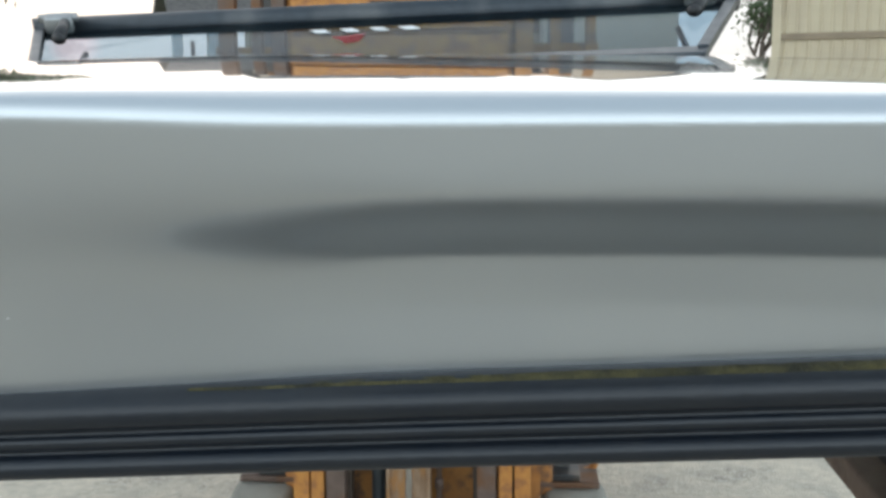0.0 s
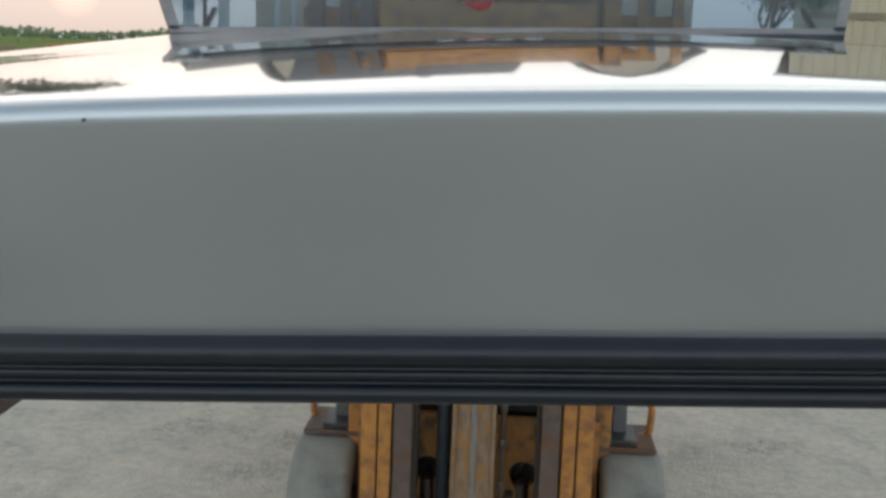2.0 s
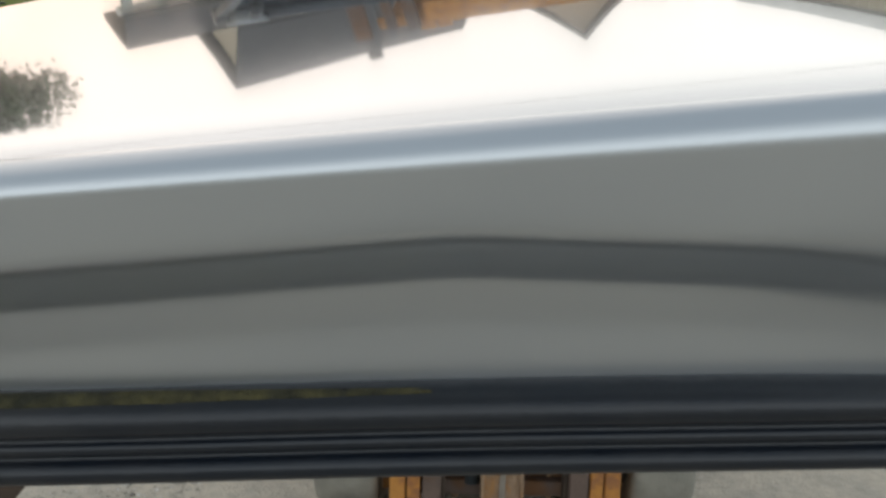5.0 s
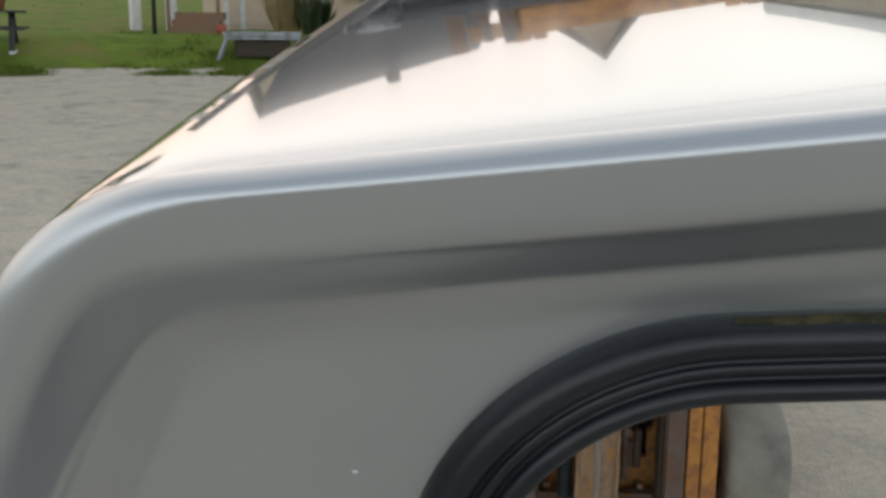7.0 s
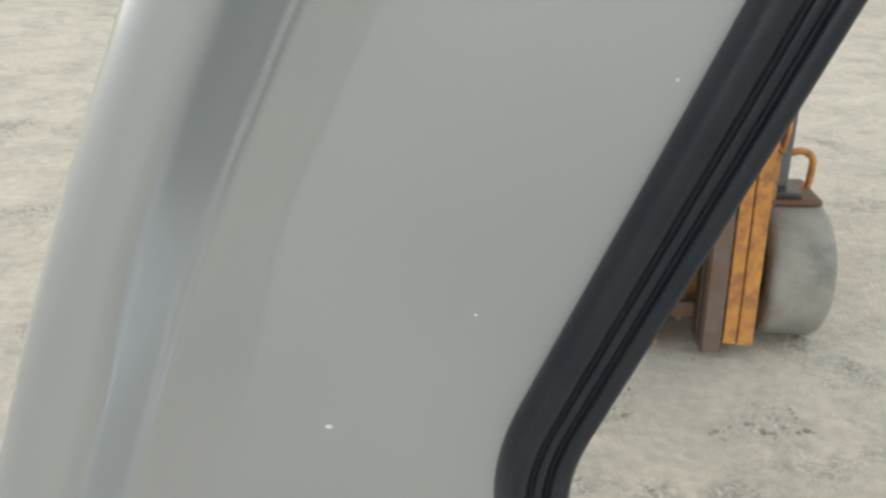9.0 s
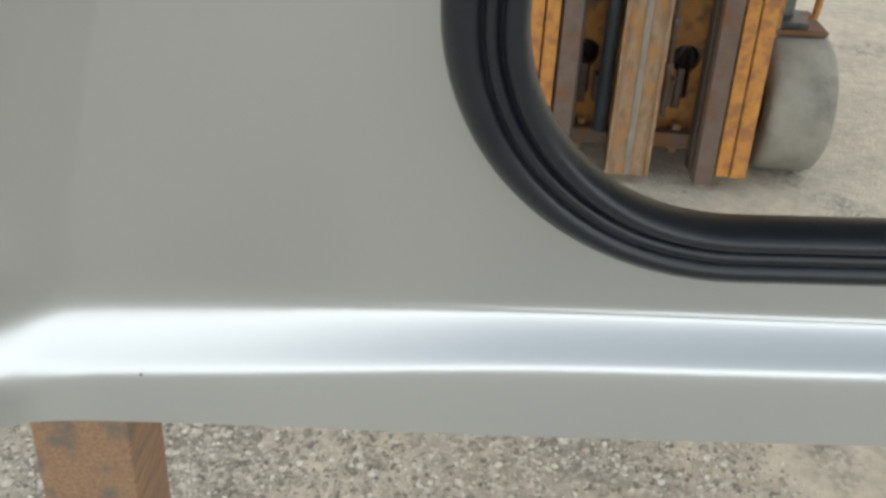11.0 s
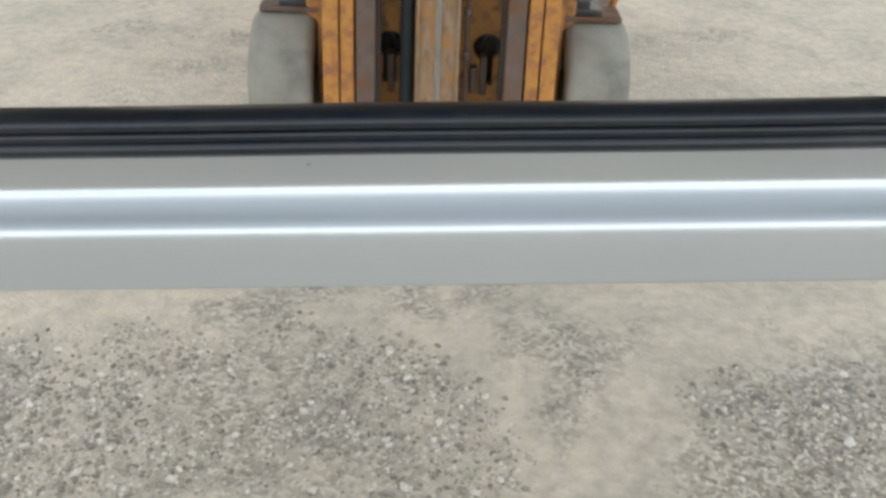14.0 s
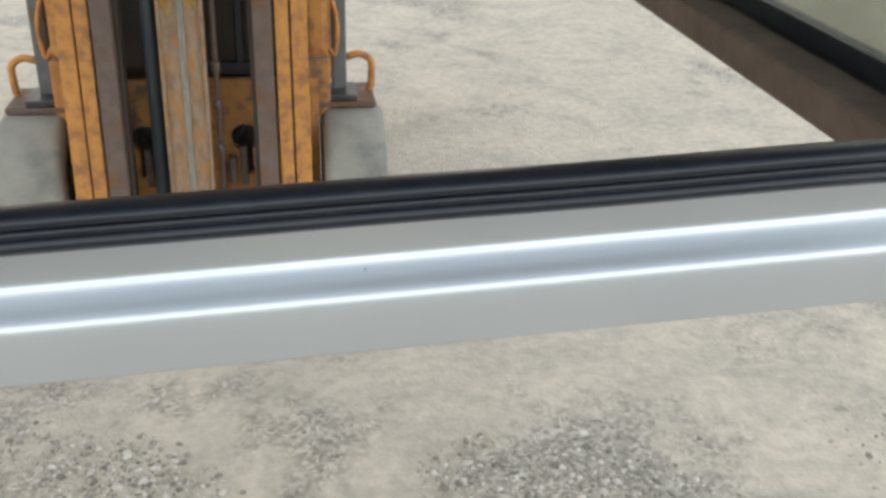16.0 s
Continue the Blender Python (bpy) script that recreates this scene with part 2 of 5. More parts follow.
RED_PLASTIC = material("sun_bleached_red_plastic", (0.42, 0.10, 0.06), 0.6, scale=9)
CABLE = material("cable", (0.03, 0.03, 0.03), 0.6, scale=10)
CHIP = material("chipped_primer", (0.60, 0.60, 0.59), 0.7, scale=60)


# lanes over the yard: unit normal, offset, half width, how dusty
LANES = [(0.909, 0.417, -0.12, 0.22, 1.0), (0.909, 0.417, -1.45, 0.22, 0.9), (0.900, -0.435, -0.146, 0.15, 0.9), (0.832, 0.555, 3.87, 0.13, 0.9), (0.832, 0.555, 2.75, 0.12, 0.8)]


def gravel_material():
    m = bpy.data.materials.new("packed_gravel")
    m.use_nodes = True
    n, l = m.node_tree.nodes, m.node_tree.links
    p = n["Principled BSDF"]
    co = n.new("ShaderNodeTexCoord")
    vor = n.new("ShaderNodeTexVoronoi")
    vor.inputs["Scale"].default_value = 85
    l.new(co.outputs["Object"], vor.inputs["Vector"])
    sep_c = n.new("ShaderNodeSeparateColor")
    l.new(vor.outputs["Color"], sep_c.inputs[0])
    stones = n.new("ShaderNodeValToRGB")
    r = stones.color_ramp
    r.elements[0].position, r.elements[0].color = 0.0, (0.24, 0.215, 0.175, 1)
    r.elements[1].position, r.elements[1].color = 1.0, (0.55, 0.505, 0.43, 1)
    e = r.elements.new(0.5)
    e.color = (0.39, 0.35, 0.285, 1)
    l.new(sep_c.outputs[0], stones.inputs[0])
    dust = n.new("ShaderNodeTexNoise")
    dust.inputs["Scale"].default_value = 1.2
    dust.inputs["Detail"].default_value = 8
    dust.inputs["Roughness"].default_value = 0.65
    l.new(co.outputs["Object"], dust.inputs["Vector"])
    dr = n.new("ShaderNodeMapRange")
    dr.inputs["From Min"].default_value, dr.inputs["From Max"].default_value = 0.49, 0.575
    # packed and dusty further in, loose at the front of the yard
    place = n.new("ShaderNodeSeparateXYZ")
    l.new(co.outputs["Object"], place.inputs[0])
    inward = n.new("ShaderNodeMapRange")
    inward.inputs["From Min"].default_value, inward.inputs["From Max"].default_value = 0.9, 2.1
    inward.inputs["To Max"].default_value = 0.115
    l.new(place.outputs["Y"], inward.inputs["Value"])
    packed = n.new("ShaderNodeMath")
    packed.operation = "ADD"
    l.new(dust.outputs["Fac"], packed.inputs[0])
    l.new(inward.outputs[0], packed.inputs[1])
    l.new(packed.outputs[0], dr.inputs["Value"])
    mix = n.new("ShaderNodeMixRGB")
    mix.inputs[2].default_value = (0.53, 0.472, 0.378, 1)
    # wheel lanes worn smooth and dusty
    bend = n.new("ShaderNodeTexNoise")
    bend.inputs["Scale"].default_value = 0.9
    bend.inputs["Detail"].default_value = 5
    l.new(co.outputs["Object"], bend.inputs["Vector"])
    cover = dr.outputs[0]
    for nx, ny, c, wd, amount in LANES:
        dt = n.new("ShaderNodeVectorMath")
        dt.operation = "DOT_PRODUCT"
        dt.inputs[1].default_value = (nx, ny, 0)
        l.new(co.outputs["Object"], dt.inputs[0])
        sh = n.new("ShaderNodeMath")
        sh.operation = "MULTIPLY_ADD"
        sh.inputs[1].default_value, sh.inputs[2].default_value = wd * 2.5, -c - wd * 1.25
        l.new(bend.outputs["Fac"], sh.inputs[0])
        away = n.new("ShaderNodeMath")
        away.operation = "ADD"
        l.new(dt.outputs["Value"], away.inputs[0])
        l.new(sh.outputs[0], away.inputs[1])
        ab = n.new("ShaderNodeMath")
        ab.operation = "ABSOLUTE"
        l.new(away.outputs[0], ab.inputs[0])
        band = n.new("ShaderNodeMapRange")
        band.interpolation_type = "SMOOTHSTEP"
        band.inputs["From Min"].default_value, band.inputs["From Max"].default_value = wd * 0.4, wd * 1.2
        band.inputs["To Min"].default_value, band.inputs["To Max"].default_value = amount, 0.0
        l.new(ab.outputs[0], band.inputs["Value"])
        top = n.new("ShaderNodeMath")
        top.operation = "MAXIMUM"
        l.new(cover, top.inputs[0])
        l.new(band.outputs[0], top.inputs[1])
        cover = top.outputs[0]
    l.new(cover, mix.inputs[0])
    l.new(stones.outputs[0], mix.inputs[1])
    fine = n.new("ShaderNodeTexNoise")
    fine.inputs["Scale"].default_value = 24
    fine.inputs["Detail"].default_value = 6
    l.new(co.outputs["Object"], fine.inputs["Vector"])
    fr = n.new("ShaderNodeMapRange")
    fr.inputs["From Min"].default_value, fr.inputs["From Max"].default_value = 0.3, 0.7
    fr.inputs["To Min"].default_value, fr.inputs["To Max"].default_value = 0.85, 1.10
    l.new(fine.outputs["Fac"], fr.inputs["Value"])
    mul = n.new("ShaderNodeMixRGB")
    mul.blend_type = "MULTIPLY"
    mul.inputs[0].default_value = 1
    l.new(mix.outputs[0], mul.inputs[1])
    l.new(fr.outputs[0], mul.inputs[2])
    # broad grey drifts
    drift = n.new("ShaderNodeTexNoise")
    drift.inputs["Scale"].default_value = 3.2
    drift.inputs["Detail"].default_value = 7
    drift.inputs["Roughness"].default_value = 0.7
    drift.inputs["Distortion"].default_value = 0.6
    l.new(co.outputs["Object"], drift.inputs["Vector"])
    drift_ramp = n.new("ShaderNodeValToRGB")
    drift_ramp.color_ramp.elements[0].position, drift_ramp.color_ramp.elements[0].color = 0.40, (1.0, 1.0, 1.0, 1)
    drift_ramp.color_ramp.elements[1].position, drift_ramp.color_ramp.elements[1].color = 0.66, (0.76, 0.775, 0.80, 1)
    l.new(drift.outputs["Fac"], drift_ramp.inputs[0])
    drift_mul = n.new("ShaderNodeMixRGB")
    drift_mul.blend_type = "MULTIPLY"
    drift_mul.inputs[0].default_value = 1
    l.new(mul.outputs[0], drift_mul.inputs[1])
    l.new(drift_ramp.outputs[0], drift_mul.inputs[2])
    l.new(drift_mul.outputs[0], p.inputs["Base Color"])
    p.inputs["Roughness"].default_value = 0.95
    b = n.new("ShaderNodeBump")
    b.inputs["Strength"].default_value = 0.6
    b.inputs["Distance"].default_value = 0.008
    l.new(vor.outputs["Distance"], b.inputs["Height"])
    l.new(b.outputs[0], p.inputs["Normal"])
    return m


def stone_material():
    m = bpy.data.materials.new("loose_stone")
    m.use_nodes = True
    n, l = m.node_tree.nodes, m.node_tree.links
    p = n["Principled BSDF"]
    g = n.new("ShaderNodeNewGeometry")
    r = n.new("ShaderNodeValToRGB")
    r.color_ramp.elements[0].color = (0.17, 0.155, 0.13, 1)
    r.color_ramp.elements[1].color = (0.62, 0.585, 0.525, 1)
    e = r.color_ramp.elements.new(0.6)
    e.color = (0.39, 0.352, 0.29, 1)
    l.new(g.outputs["Random Per Island"], r.inputs[0])
    l.new(r.outputs[0], p.inputs["Base Color"])
    p.inputs["Roughness"].default_value = 0.9
    return m


GRAVEL = gravel_material()
STONE = stone_material()


# ---- building helpers ----
def part(name, bm, mat, parent=None, label="", smooth=True):
    """Links a bmesh as one mesh object, under a thing or a part."""
    me = bpy.data.meshes.new(name)
    bm.to_mesh(me)
    bm.free()
    me.materials.append(mat)
    if smooth:
        me.polygons.foreach_set("use_smooth", [True] * len(me.polygons))
    ob = new(name, me)
    if parent:
        ob.parent = parent
    if label:
        tagged(ob, label)
    return ob


def raw(name, verts, faces, mat, parent=None, label="", smooth=True):
    me = bpy.data.meshes.new(name)
    me.from_pydata([tuple(v) for v in verts], [], [tuple(f) for f in faces])
    me.validate()
    me.materials.append(mat)
    if smooth:
        me.polygons.foreach_set("use_smooth", [True] * len(me.polygons))
    ob = new(name, me)
    if parent:
        ob.parent = parent
    if label:
        tagged(ob, label)
    return ob


def thing(name, label, category, m=None, group="", kind=""):
    ob = new(name)
    ob.empty_display_size = 0.1
    if m is not None:
        ob.matrix_world = m
    return tagged(ob, label, category, group, kind)


def box(bm, lo, hi, bevel=0.0, seg=2):
    """A bevelled box between two corners."""
    c = [(a + b) / 2 for a, b in zip(lo, hi)]
    s = [abs(b - a) for a, b in zip(lo, hi)]
    r = bmesh.ops.create_cube(bm, size=1, matrix=Matrix.Translation(c) @ Matrix.Diagonal((*s, 1)))
    if bevel:
        ed = list({e for v in r["verts"] for e in v.link_edges})
        bmesh.ops.bevel(bm, geom=ed, offset=min(bevel, min(s) * 0.45), segments=seg, affect="EDGES", profile=0.6)
    return bm


def box_part(name, lo, hi, mat, parent, bevel=0.004, label=""):
    return part(name, box(bmesh.new(), lo, hi, bevel), mat, parent, label, smooth=False)


def rod(bm, a, b, r, seg=14, r2=None):
    a, b = Vector(a), Vector(b)
    d = b - a
    m = Matrix.Translation((a + b) / 2) @ d.to_track_quat("Z", "Y").to_matrix().to_4x4()
    bmesh.ops.create_cone(bm, cap_ends=True, segments=seg, radius1=r, radius2=r if r2 is None else r2, depth=d.length, matrix=m)
    return bm


def rod_part(name, a, b, r, mat, parent, label="", seg=14, r2=None):
    return part(name, rod(bmesh.new(), a, b, r, seg, r2), mat, parent, label)


def tube(name, points, r, mat, parent=None, label="", seg=10):
    """A bent tube along points with softened bends."""
    pts = [Vector(p) for p in points]
    path = [pts[0]]
    for a, b, c in zip(pts, pts[1:], pts[2:]):
        d1, d2 = (a - b), (c - b)
        k = min(d1.length, d2.length) * 0.45
        p1, p2 = b + d1.normalized() * k, b + d2.normalized() * k
        for i in range(7):
            u = i / 6
            path.append(p1 * (1 - u) ** 2 + b * 2 * u * (1 - u) + p2 * u * u)
    path.append(pts[-1])
    verts, faces = [], []
    side = None
    for i, p in enumerate(path):
        t = (path[min(i + 1, len(path) - 1)] - path[max(i - 1, 0)]).normalized()
        side = t.orthogonal().normalized() if side is None else (side - t * side.dot(t)).normalized()
        up = t.cross(side)
        verts += [p + (side * math.cos(6.2832 * k / seg) + up * math.sin(6.2832 * k / seg)) * r for k in range(seg)]
    for i in range(len(path) - 1):
        for k in range(seg):
            faces.append((i * seg + k, i * seg + (k + 1) % seg, (i + 1) * seg + (k + 1) % seg, (i + 1) * seg + k))
    faces += [tuple(range(seg))[::-1], tuple((len(path) - 1) * seg + k for k in range(seg))]
    return raw(name, verts, faces, mat, parent, label)


def fillet(corner, a, b, t, n=14):
    """Arc points that round off a corner between the ways to a and b, with tangent length t."""
    k, a, b = Vector(corner), Vector(a), Vector(b)
    u, v = (a - k).normalized(), (b - k).normalized()
    half = math.acos(max(-1, min(1, u.dot(v)))) / 2
    c = k + (u + v).normalized() * (t / math.cos(half))
    p0, p1 = k + u * t - c, k + v * t - c
    ang = p0.angle(p1)
    s = 1 if p0.x * p1.y - p0.y * p1.x > 0 else -1
    return [c + Vector((p0.x * math.cos(s * ang * i / n) - p0.y * math.sin(s * ang * i / n), p0.x * math.sin(s * ang * i / n) + p0.y * math.cos(s * ang * i / n))) for i in range(n + 1)]


def resample(poly, n, closed=True):
    p = np.array([tuple(q) for q in poly] + ([tuple(poly[0])] if closed else []))
    s = np.r_[0, np.cumsum(np.linalg.norm(np.diff(p, axis=0), axis=1))]
    u = np.linspace(0, s[-1], n, endpoint=not closed)
    return np.stack([np.interp(u, s, p[:, i]) for i in range(p.shape[1])], 1)


def step01(x, a, b):
    u = np.clip((np.asarray(x, float) - a) / (b - a), 0, 1)
    return u * u * (3 - 2 * u)


# ---- ground: one sheet, level under the machines, rising gently towards the houses ----
def rise(x, y):
    r = math.hypot(x, y)
    z = 0.014 * max(0.0, r - 4.0) if y > 0 else 0.0
    az = math.degrees(math.atan2(x, max(y, 0.01)))
    side = 1 - float(step01(az, -9, -6))
    bank = side * (0.6 * float(step01(r, 20.9, 24.0)) + 0.8 * float(step01(r, 24.0, 58.0)))
    return min(z, 1.4) + bank if y > 0 else 0.0


def build_ground():
    rings = [0.0] + [0.35 * 1.13 ** i for i in range(64)]
    n = 120
    verts, faces = [(0, 0, 0)], []
    for r in rings[1:]:
        for k in range(n):
            a = 2 * math.pi * k / n
            x, y = r * math.sin(a), r * math.cos(a)
            z = rise(x, y) + (0.012 * noise.noise((x * 0.8, y * 0.8, 0)) if r > 4 else 0.0)
            verts.append((x, y, z))
    for k in range(n):
        faces.append((0, 1 + (k + 1) % n, 1 + k))
    for i in range(len(rings) - 2):
        for k in range(n):
            a, b = 1 + i * n + k, 1 + i * n + (k + 1) % n
            faces.append((a, b, b + n, a + n))
    ob = raw("ground", verts, faces, GRAVEL)
    return tagged(ob, "pale packed gravel yard with dusty wheel tracks", "gravel ground", kind="structure")


build_ground()


def build_lawn():
    verts, faces = [], []
    na, nr = 90, 26
    for i in range(nr + 1):
        for k in range(na + 1):
            az = radians(-62 + 56 * k / na)
            edge = 20.8 + 0.5 * noise.noise((k * 0.35, 0, 3)) + 0.25 * noise.noise((k * 1.3, 5, 3))
            r = edge + (60 - edge) * (i / nr) ** 1.7
            x, y = r * math.sin(az), r * math.cos(az)
            verts.append((x, y, rise(x, y) + 0.03 + 0.12 * min(1, i / 3) + 0.04 * noise.noise((x * 0.7, y * 0.7, 1)) * min(1, i / 3)))
    for i in range(nr):
        for k in range(na):
            a = i * (na + 1) + k
            faces.append((a, a + 1, a + na + 2, a + na + 1))
    ob = raw("lawn", verts, faces, GRASS)
    tagged(ob, "mown green lawn bank with worn yellow patches", "lawn", kind="structure")


build_lawn()


def build_weeds():
    """Uneven tufts of grass and weeds over the near part of the lawn, thicker and taller in places."""
    rnd = np.random.RandomState(11)
    v, f = [], []
    for i in range(30000):
        az = radians(rnd.uniform(-50, -6.5))
        edge = 20.75
        r = edge + 7.5 * rnd.uniform(0, 1) ** 1.8
        x, y = r * math.sin(az), r * math.cos(az)
        lush = noise.noise((x * 0.55, y * 0.55, 9)) + 0.6 * noise.noise((x * 1.7, y * 1.7, 9)) + 0.55 * float(step01(math.degrees(az), -20, -13)) * (1 - float(step01(r, 22.0, 23.5)))
        if lush < rnd.uniform(-0.35, 0.45):
            continue
        h = 0.07 + 0.17 * max(0.0, lush)
        z = rise(x, y) + 0.03
        for _ in range(4):
            a = rnd.uniform(0, 6.283)
            b = Vector((x + rnd.normal(0, 0.09), y + rnd.normal(0, 0.09), z))
            wd = Vector((math.cos(a), math.sin(a), 0)) * rnd.uniform(0.012, 0.03)
            tip = b + Vector((rnd.normal(0, 0.06), rnd.normal(0, 0.06), h * rnd.uniform(0.6, 1.25)))
            k = len(v)
            v += [b - wd, b + wd, (b + tip) / 2 + wd * 0.9, tip]
            f.append((k, k + 1, k + 2, k + 3))
    tagged(raw("lawn_tufts", v, f, WEED, smooth=False), "uneven tufts of grass and weeds on the lawn bank", "grass", kind="stuff")


def weed_material():
    m = bpy.data.materials.new("weed_leaf")
    m.use_nodes = True
    n, l = m.node_tree.nodes, m.node_tree.links
    p = n["Principled BSDF"]
    g = n.new("ShaderNodeNewGeometry")
    r = n.new("ShaderNodeValToRGB")
    r.color_ramp.elements[0].color = (0.085, 0.135, 0.022, 1)
    r.color_ramp.elements[1].color = (0.26, 0.22, 0.085, 1)
    e = r.color_ramp.elements.new(0.75)
    e.color = (0.14, 0.20, 0.032, 1)
    l.new(g.outputs["Random Per Island"], r.inputs[0])
    l.new(r.outputs[0], p.inputs["Base Color"])
    p.inputs["Roughness"].default_value = 0.8
    p.inputs["Specular IOR Level"].default_value = 0.1
    return m


WEED = weed_material()
build_weeds()

# ---- truck cap: local frame, tipped a little against the ground ----
CAP = Matrix(((0.998737, 0.0, -0.050243, 0), (-0.000751, 0.999888, -0.014938, 0), (0.050237, 0.014957, 0.998625, 0), (0, 0, 0, 1)))
XC, ZB = 0.145, 1.2009
REAR = 1.50


def face_y(z):
    return 0.0189 - 0.1938 * (z - 1.259)


def side_h(z):
    d = z - 1.32
    return (XC + 0.669) - 0.378 * d - 0.407 * d * d


def roof_z(h):
    """Height of the roof's front edge at a distance from the middle."""
    v = abs(h) - 0.125
    return 1.694 - 0.0662 * 0.5 * (v + math.sqrt(v * v + 0.0064))


def warp(x):
    """The far side of the cap is drawn in a little."""
    return x - 0.14 * step01(np.asarray(x) - XC, 0.50, 0.86)


def cap_outline():
    """Front outline of the cap, counter-clockwise from the bottom, in x and z."""
    zk = 1.65
    for _ in range(20):
        zk = roof_z(side_h(zk))
    kh = side_h(zk)
    right = [Vector((XC + side_h(z), z)) for z in np.linspace(ZB, zk - 0.05, 24)]
    right += fillet((XC + kh, zk), (XC + side_h(zk - 0.05), zk - 0.05), (XC + kh - 0.1, roof_z(kh - 0.1)), 0.032, 16)
    top = [Vector((XC + h, roof_z(h))) for h in np.linspace(kh - 0.036, 0.036 - kh, 60)]
    left = [Vector((2 * XC - p.x, p.y)) for p in reversed(right)]
    return right + top + left


def window_outline(grow=0.0):
    """Outer edge of the rubber round the window opening."""
    zt, zb = 1.6185 + grow, 1.262 - grow
    g = grow * 1.09
    sx = lambda z: -0.3950 - 0.4040 * (1.6185 - z) - g
    tl, bl = Vector((sx(zt), zt)), Vector((sx(zb), zb))
    tr, br = Vector((2 * XC - tl.x, zt)), Vector((2 * XC - bl.x, zb))
    t1, t2 = 0.0568 + grow * 0.6, 0.1405 + grow
    return fillet(bl, tl, br, t2, 22) + fillet(br, bl, tr, t2, 22) + fillet(tr, br, tl, t1, 18) + fillet(tl, tr, bl, t1, 18)


def polar(poly, angles, cx, cz):
    """Where rays from the middle meet a closed outline."""
    p = np.array([tuple(q) for q in poly]) - (cx, cz)
    q = np.roll(p, -1, axis=0)
    out = []
    for a in angles:
        d = np.array((3 * math.cos(a), math.sin(a)))
        e = q - p
        den = d[0] * e[:, 1] - d[1] * e[:, 0]
        den = np.where(np.abs(den) < 1e-12, 1e-12, den)
        t = (p[:, 0] * e[:, 1] - p[:, 1] * e[:, 0]) / den
        u = (p[:, 0] * d[1] - p[:, 1] * d[0]) / den
        ok = (t > 0) & (u >= -1e-9) & (u <= 1 + 1e-9)
        out.append(d * t[ok].min() + (cx, cz))
    return np.array(out)


def ramp01(x, a, b, r=0.002):
    """A straight ramp from 0 at a to 1 at b with slightly softened ends."""
    f = lambda v: 0.5 * (v + np.sqrt(v * v + r * r))
    return np.clip((f(x - a) - f(x - b)) / (b - a), 0, 1)


def relief(x, z):
    """How far the front stands out of its plane: a lip round the edge that falls off in two facets, flush over the middle of the header, and the sill ledge."""
    h = np.abs(x - XC)
    e_side = (np.vectorize(side_h)(z) - h) * 0.92
    e_top = np.vectorize(roof_z)(h) - z
    k = 0.006
    m = np.minimum(e_side, e_top)
    e = m - k * np.log(np.exp(-(e_side - m) / k) + np.exp(-(e_top - m) / k))
    over = step01(z, 1.54, 1.60)
    ht = np.abs(x - 0.158)
    lip = 1 - over * (1 - step01(ht, 0.100, 0.236))
    point = over * (1 - step01(ht, 0.192, 0.245))
    tip = over * (1 - step01(ht, 0.17, 0.25))
    down = 1 - step01(z, 1.40, 1.47)
    pillar = 1 - step01(z, 1.575, 1.62)
    foot = 1 - step01(z, 1.262, 1.300)
    # towards the tip the facets run level while the roof's edge climbs to the middle
    slide = over * 0.12 * np.clip(0.30 - ht, 0, 0.17) * np.where(x < XC, 1.0, 0.12)
    lip_in = 0.0198 + 0.0060 * down + 0.0035 * point + slide
    crease = 0.0345 + 0.0020 * down + 0.008 * foot + slide
    flat = 0.0475 + 0.0040 * pillar + 0.0090 * down + slide
    soft_in = 0.0020 + 0.009 * tip + 0.004 * foot
    soft_crease = 0.0030 - 0.0022 * pillar + 0.006 * tip + 0.004 * foot
    # first facet, steep, from the lip to the crease; second facet, shallow, on to the panel
    first = ramp01(e, lip_in, crease, soft_in)
    second = ramp01(e, crease, flat, soft_crease)
    share = 0.85 - 0.13 * pillar - 0.10 * foot
    prof = 1 - share * first - (1 - share) * second
    broad = 0.88 * (1 - ramp01(e, 0.010, 0.074, 0.02))
    spread = 1 - ramp01(e, 0.018, 0.055, 0.01)
    low = step01(z, 1.238, 1.275)
    bead = 0.00045 * pillar * low * np.exp(-((e - crease) / 0.0010) ** 2)
    out = bead + (0.030 - 0.002 * (1 - pillar)) * (lip * (prof * low + spread * (1 - low)) + (1 - lip) * broad)
    run = step01(0.850 - h, 0.0, 0.018)
    zr1 = 1.2425 + 0.0026 * step01(h, 0.45, 0.65) - 0.022 * step01(h, 0.785, 0.845)
    zr2 = np.minimum(1.2308 - 0.009 * step01(h, 0.58, 0.78), zr1 - 0.006)
    soft = lambda v, r: 0.5 * (v + np.sqrt(v * v + r * r))
    height = 0.0183 * (1 - step01(h, 0.80, 0.852))
    slope = height / (zr1 - zr2)
    ledge = slope * (soft(zr1 - z, 0.0030) - soft(zr2 - z, 0.0024))
    u = np.clip((zr1 - z) / (zr1 - zr2), 0, 1)
    ledge = ledge - 0.30 * height * u * (1 - u)
    flange = 0.28 * np.clip(zr2 - z, 0, 1)
    return out + run * (ledge + flange)


N_ANG = 720
ANG = [2 * math.pi * i / N_ANG for i in range(N_ANG)]


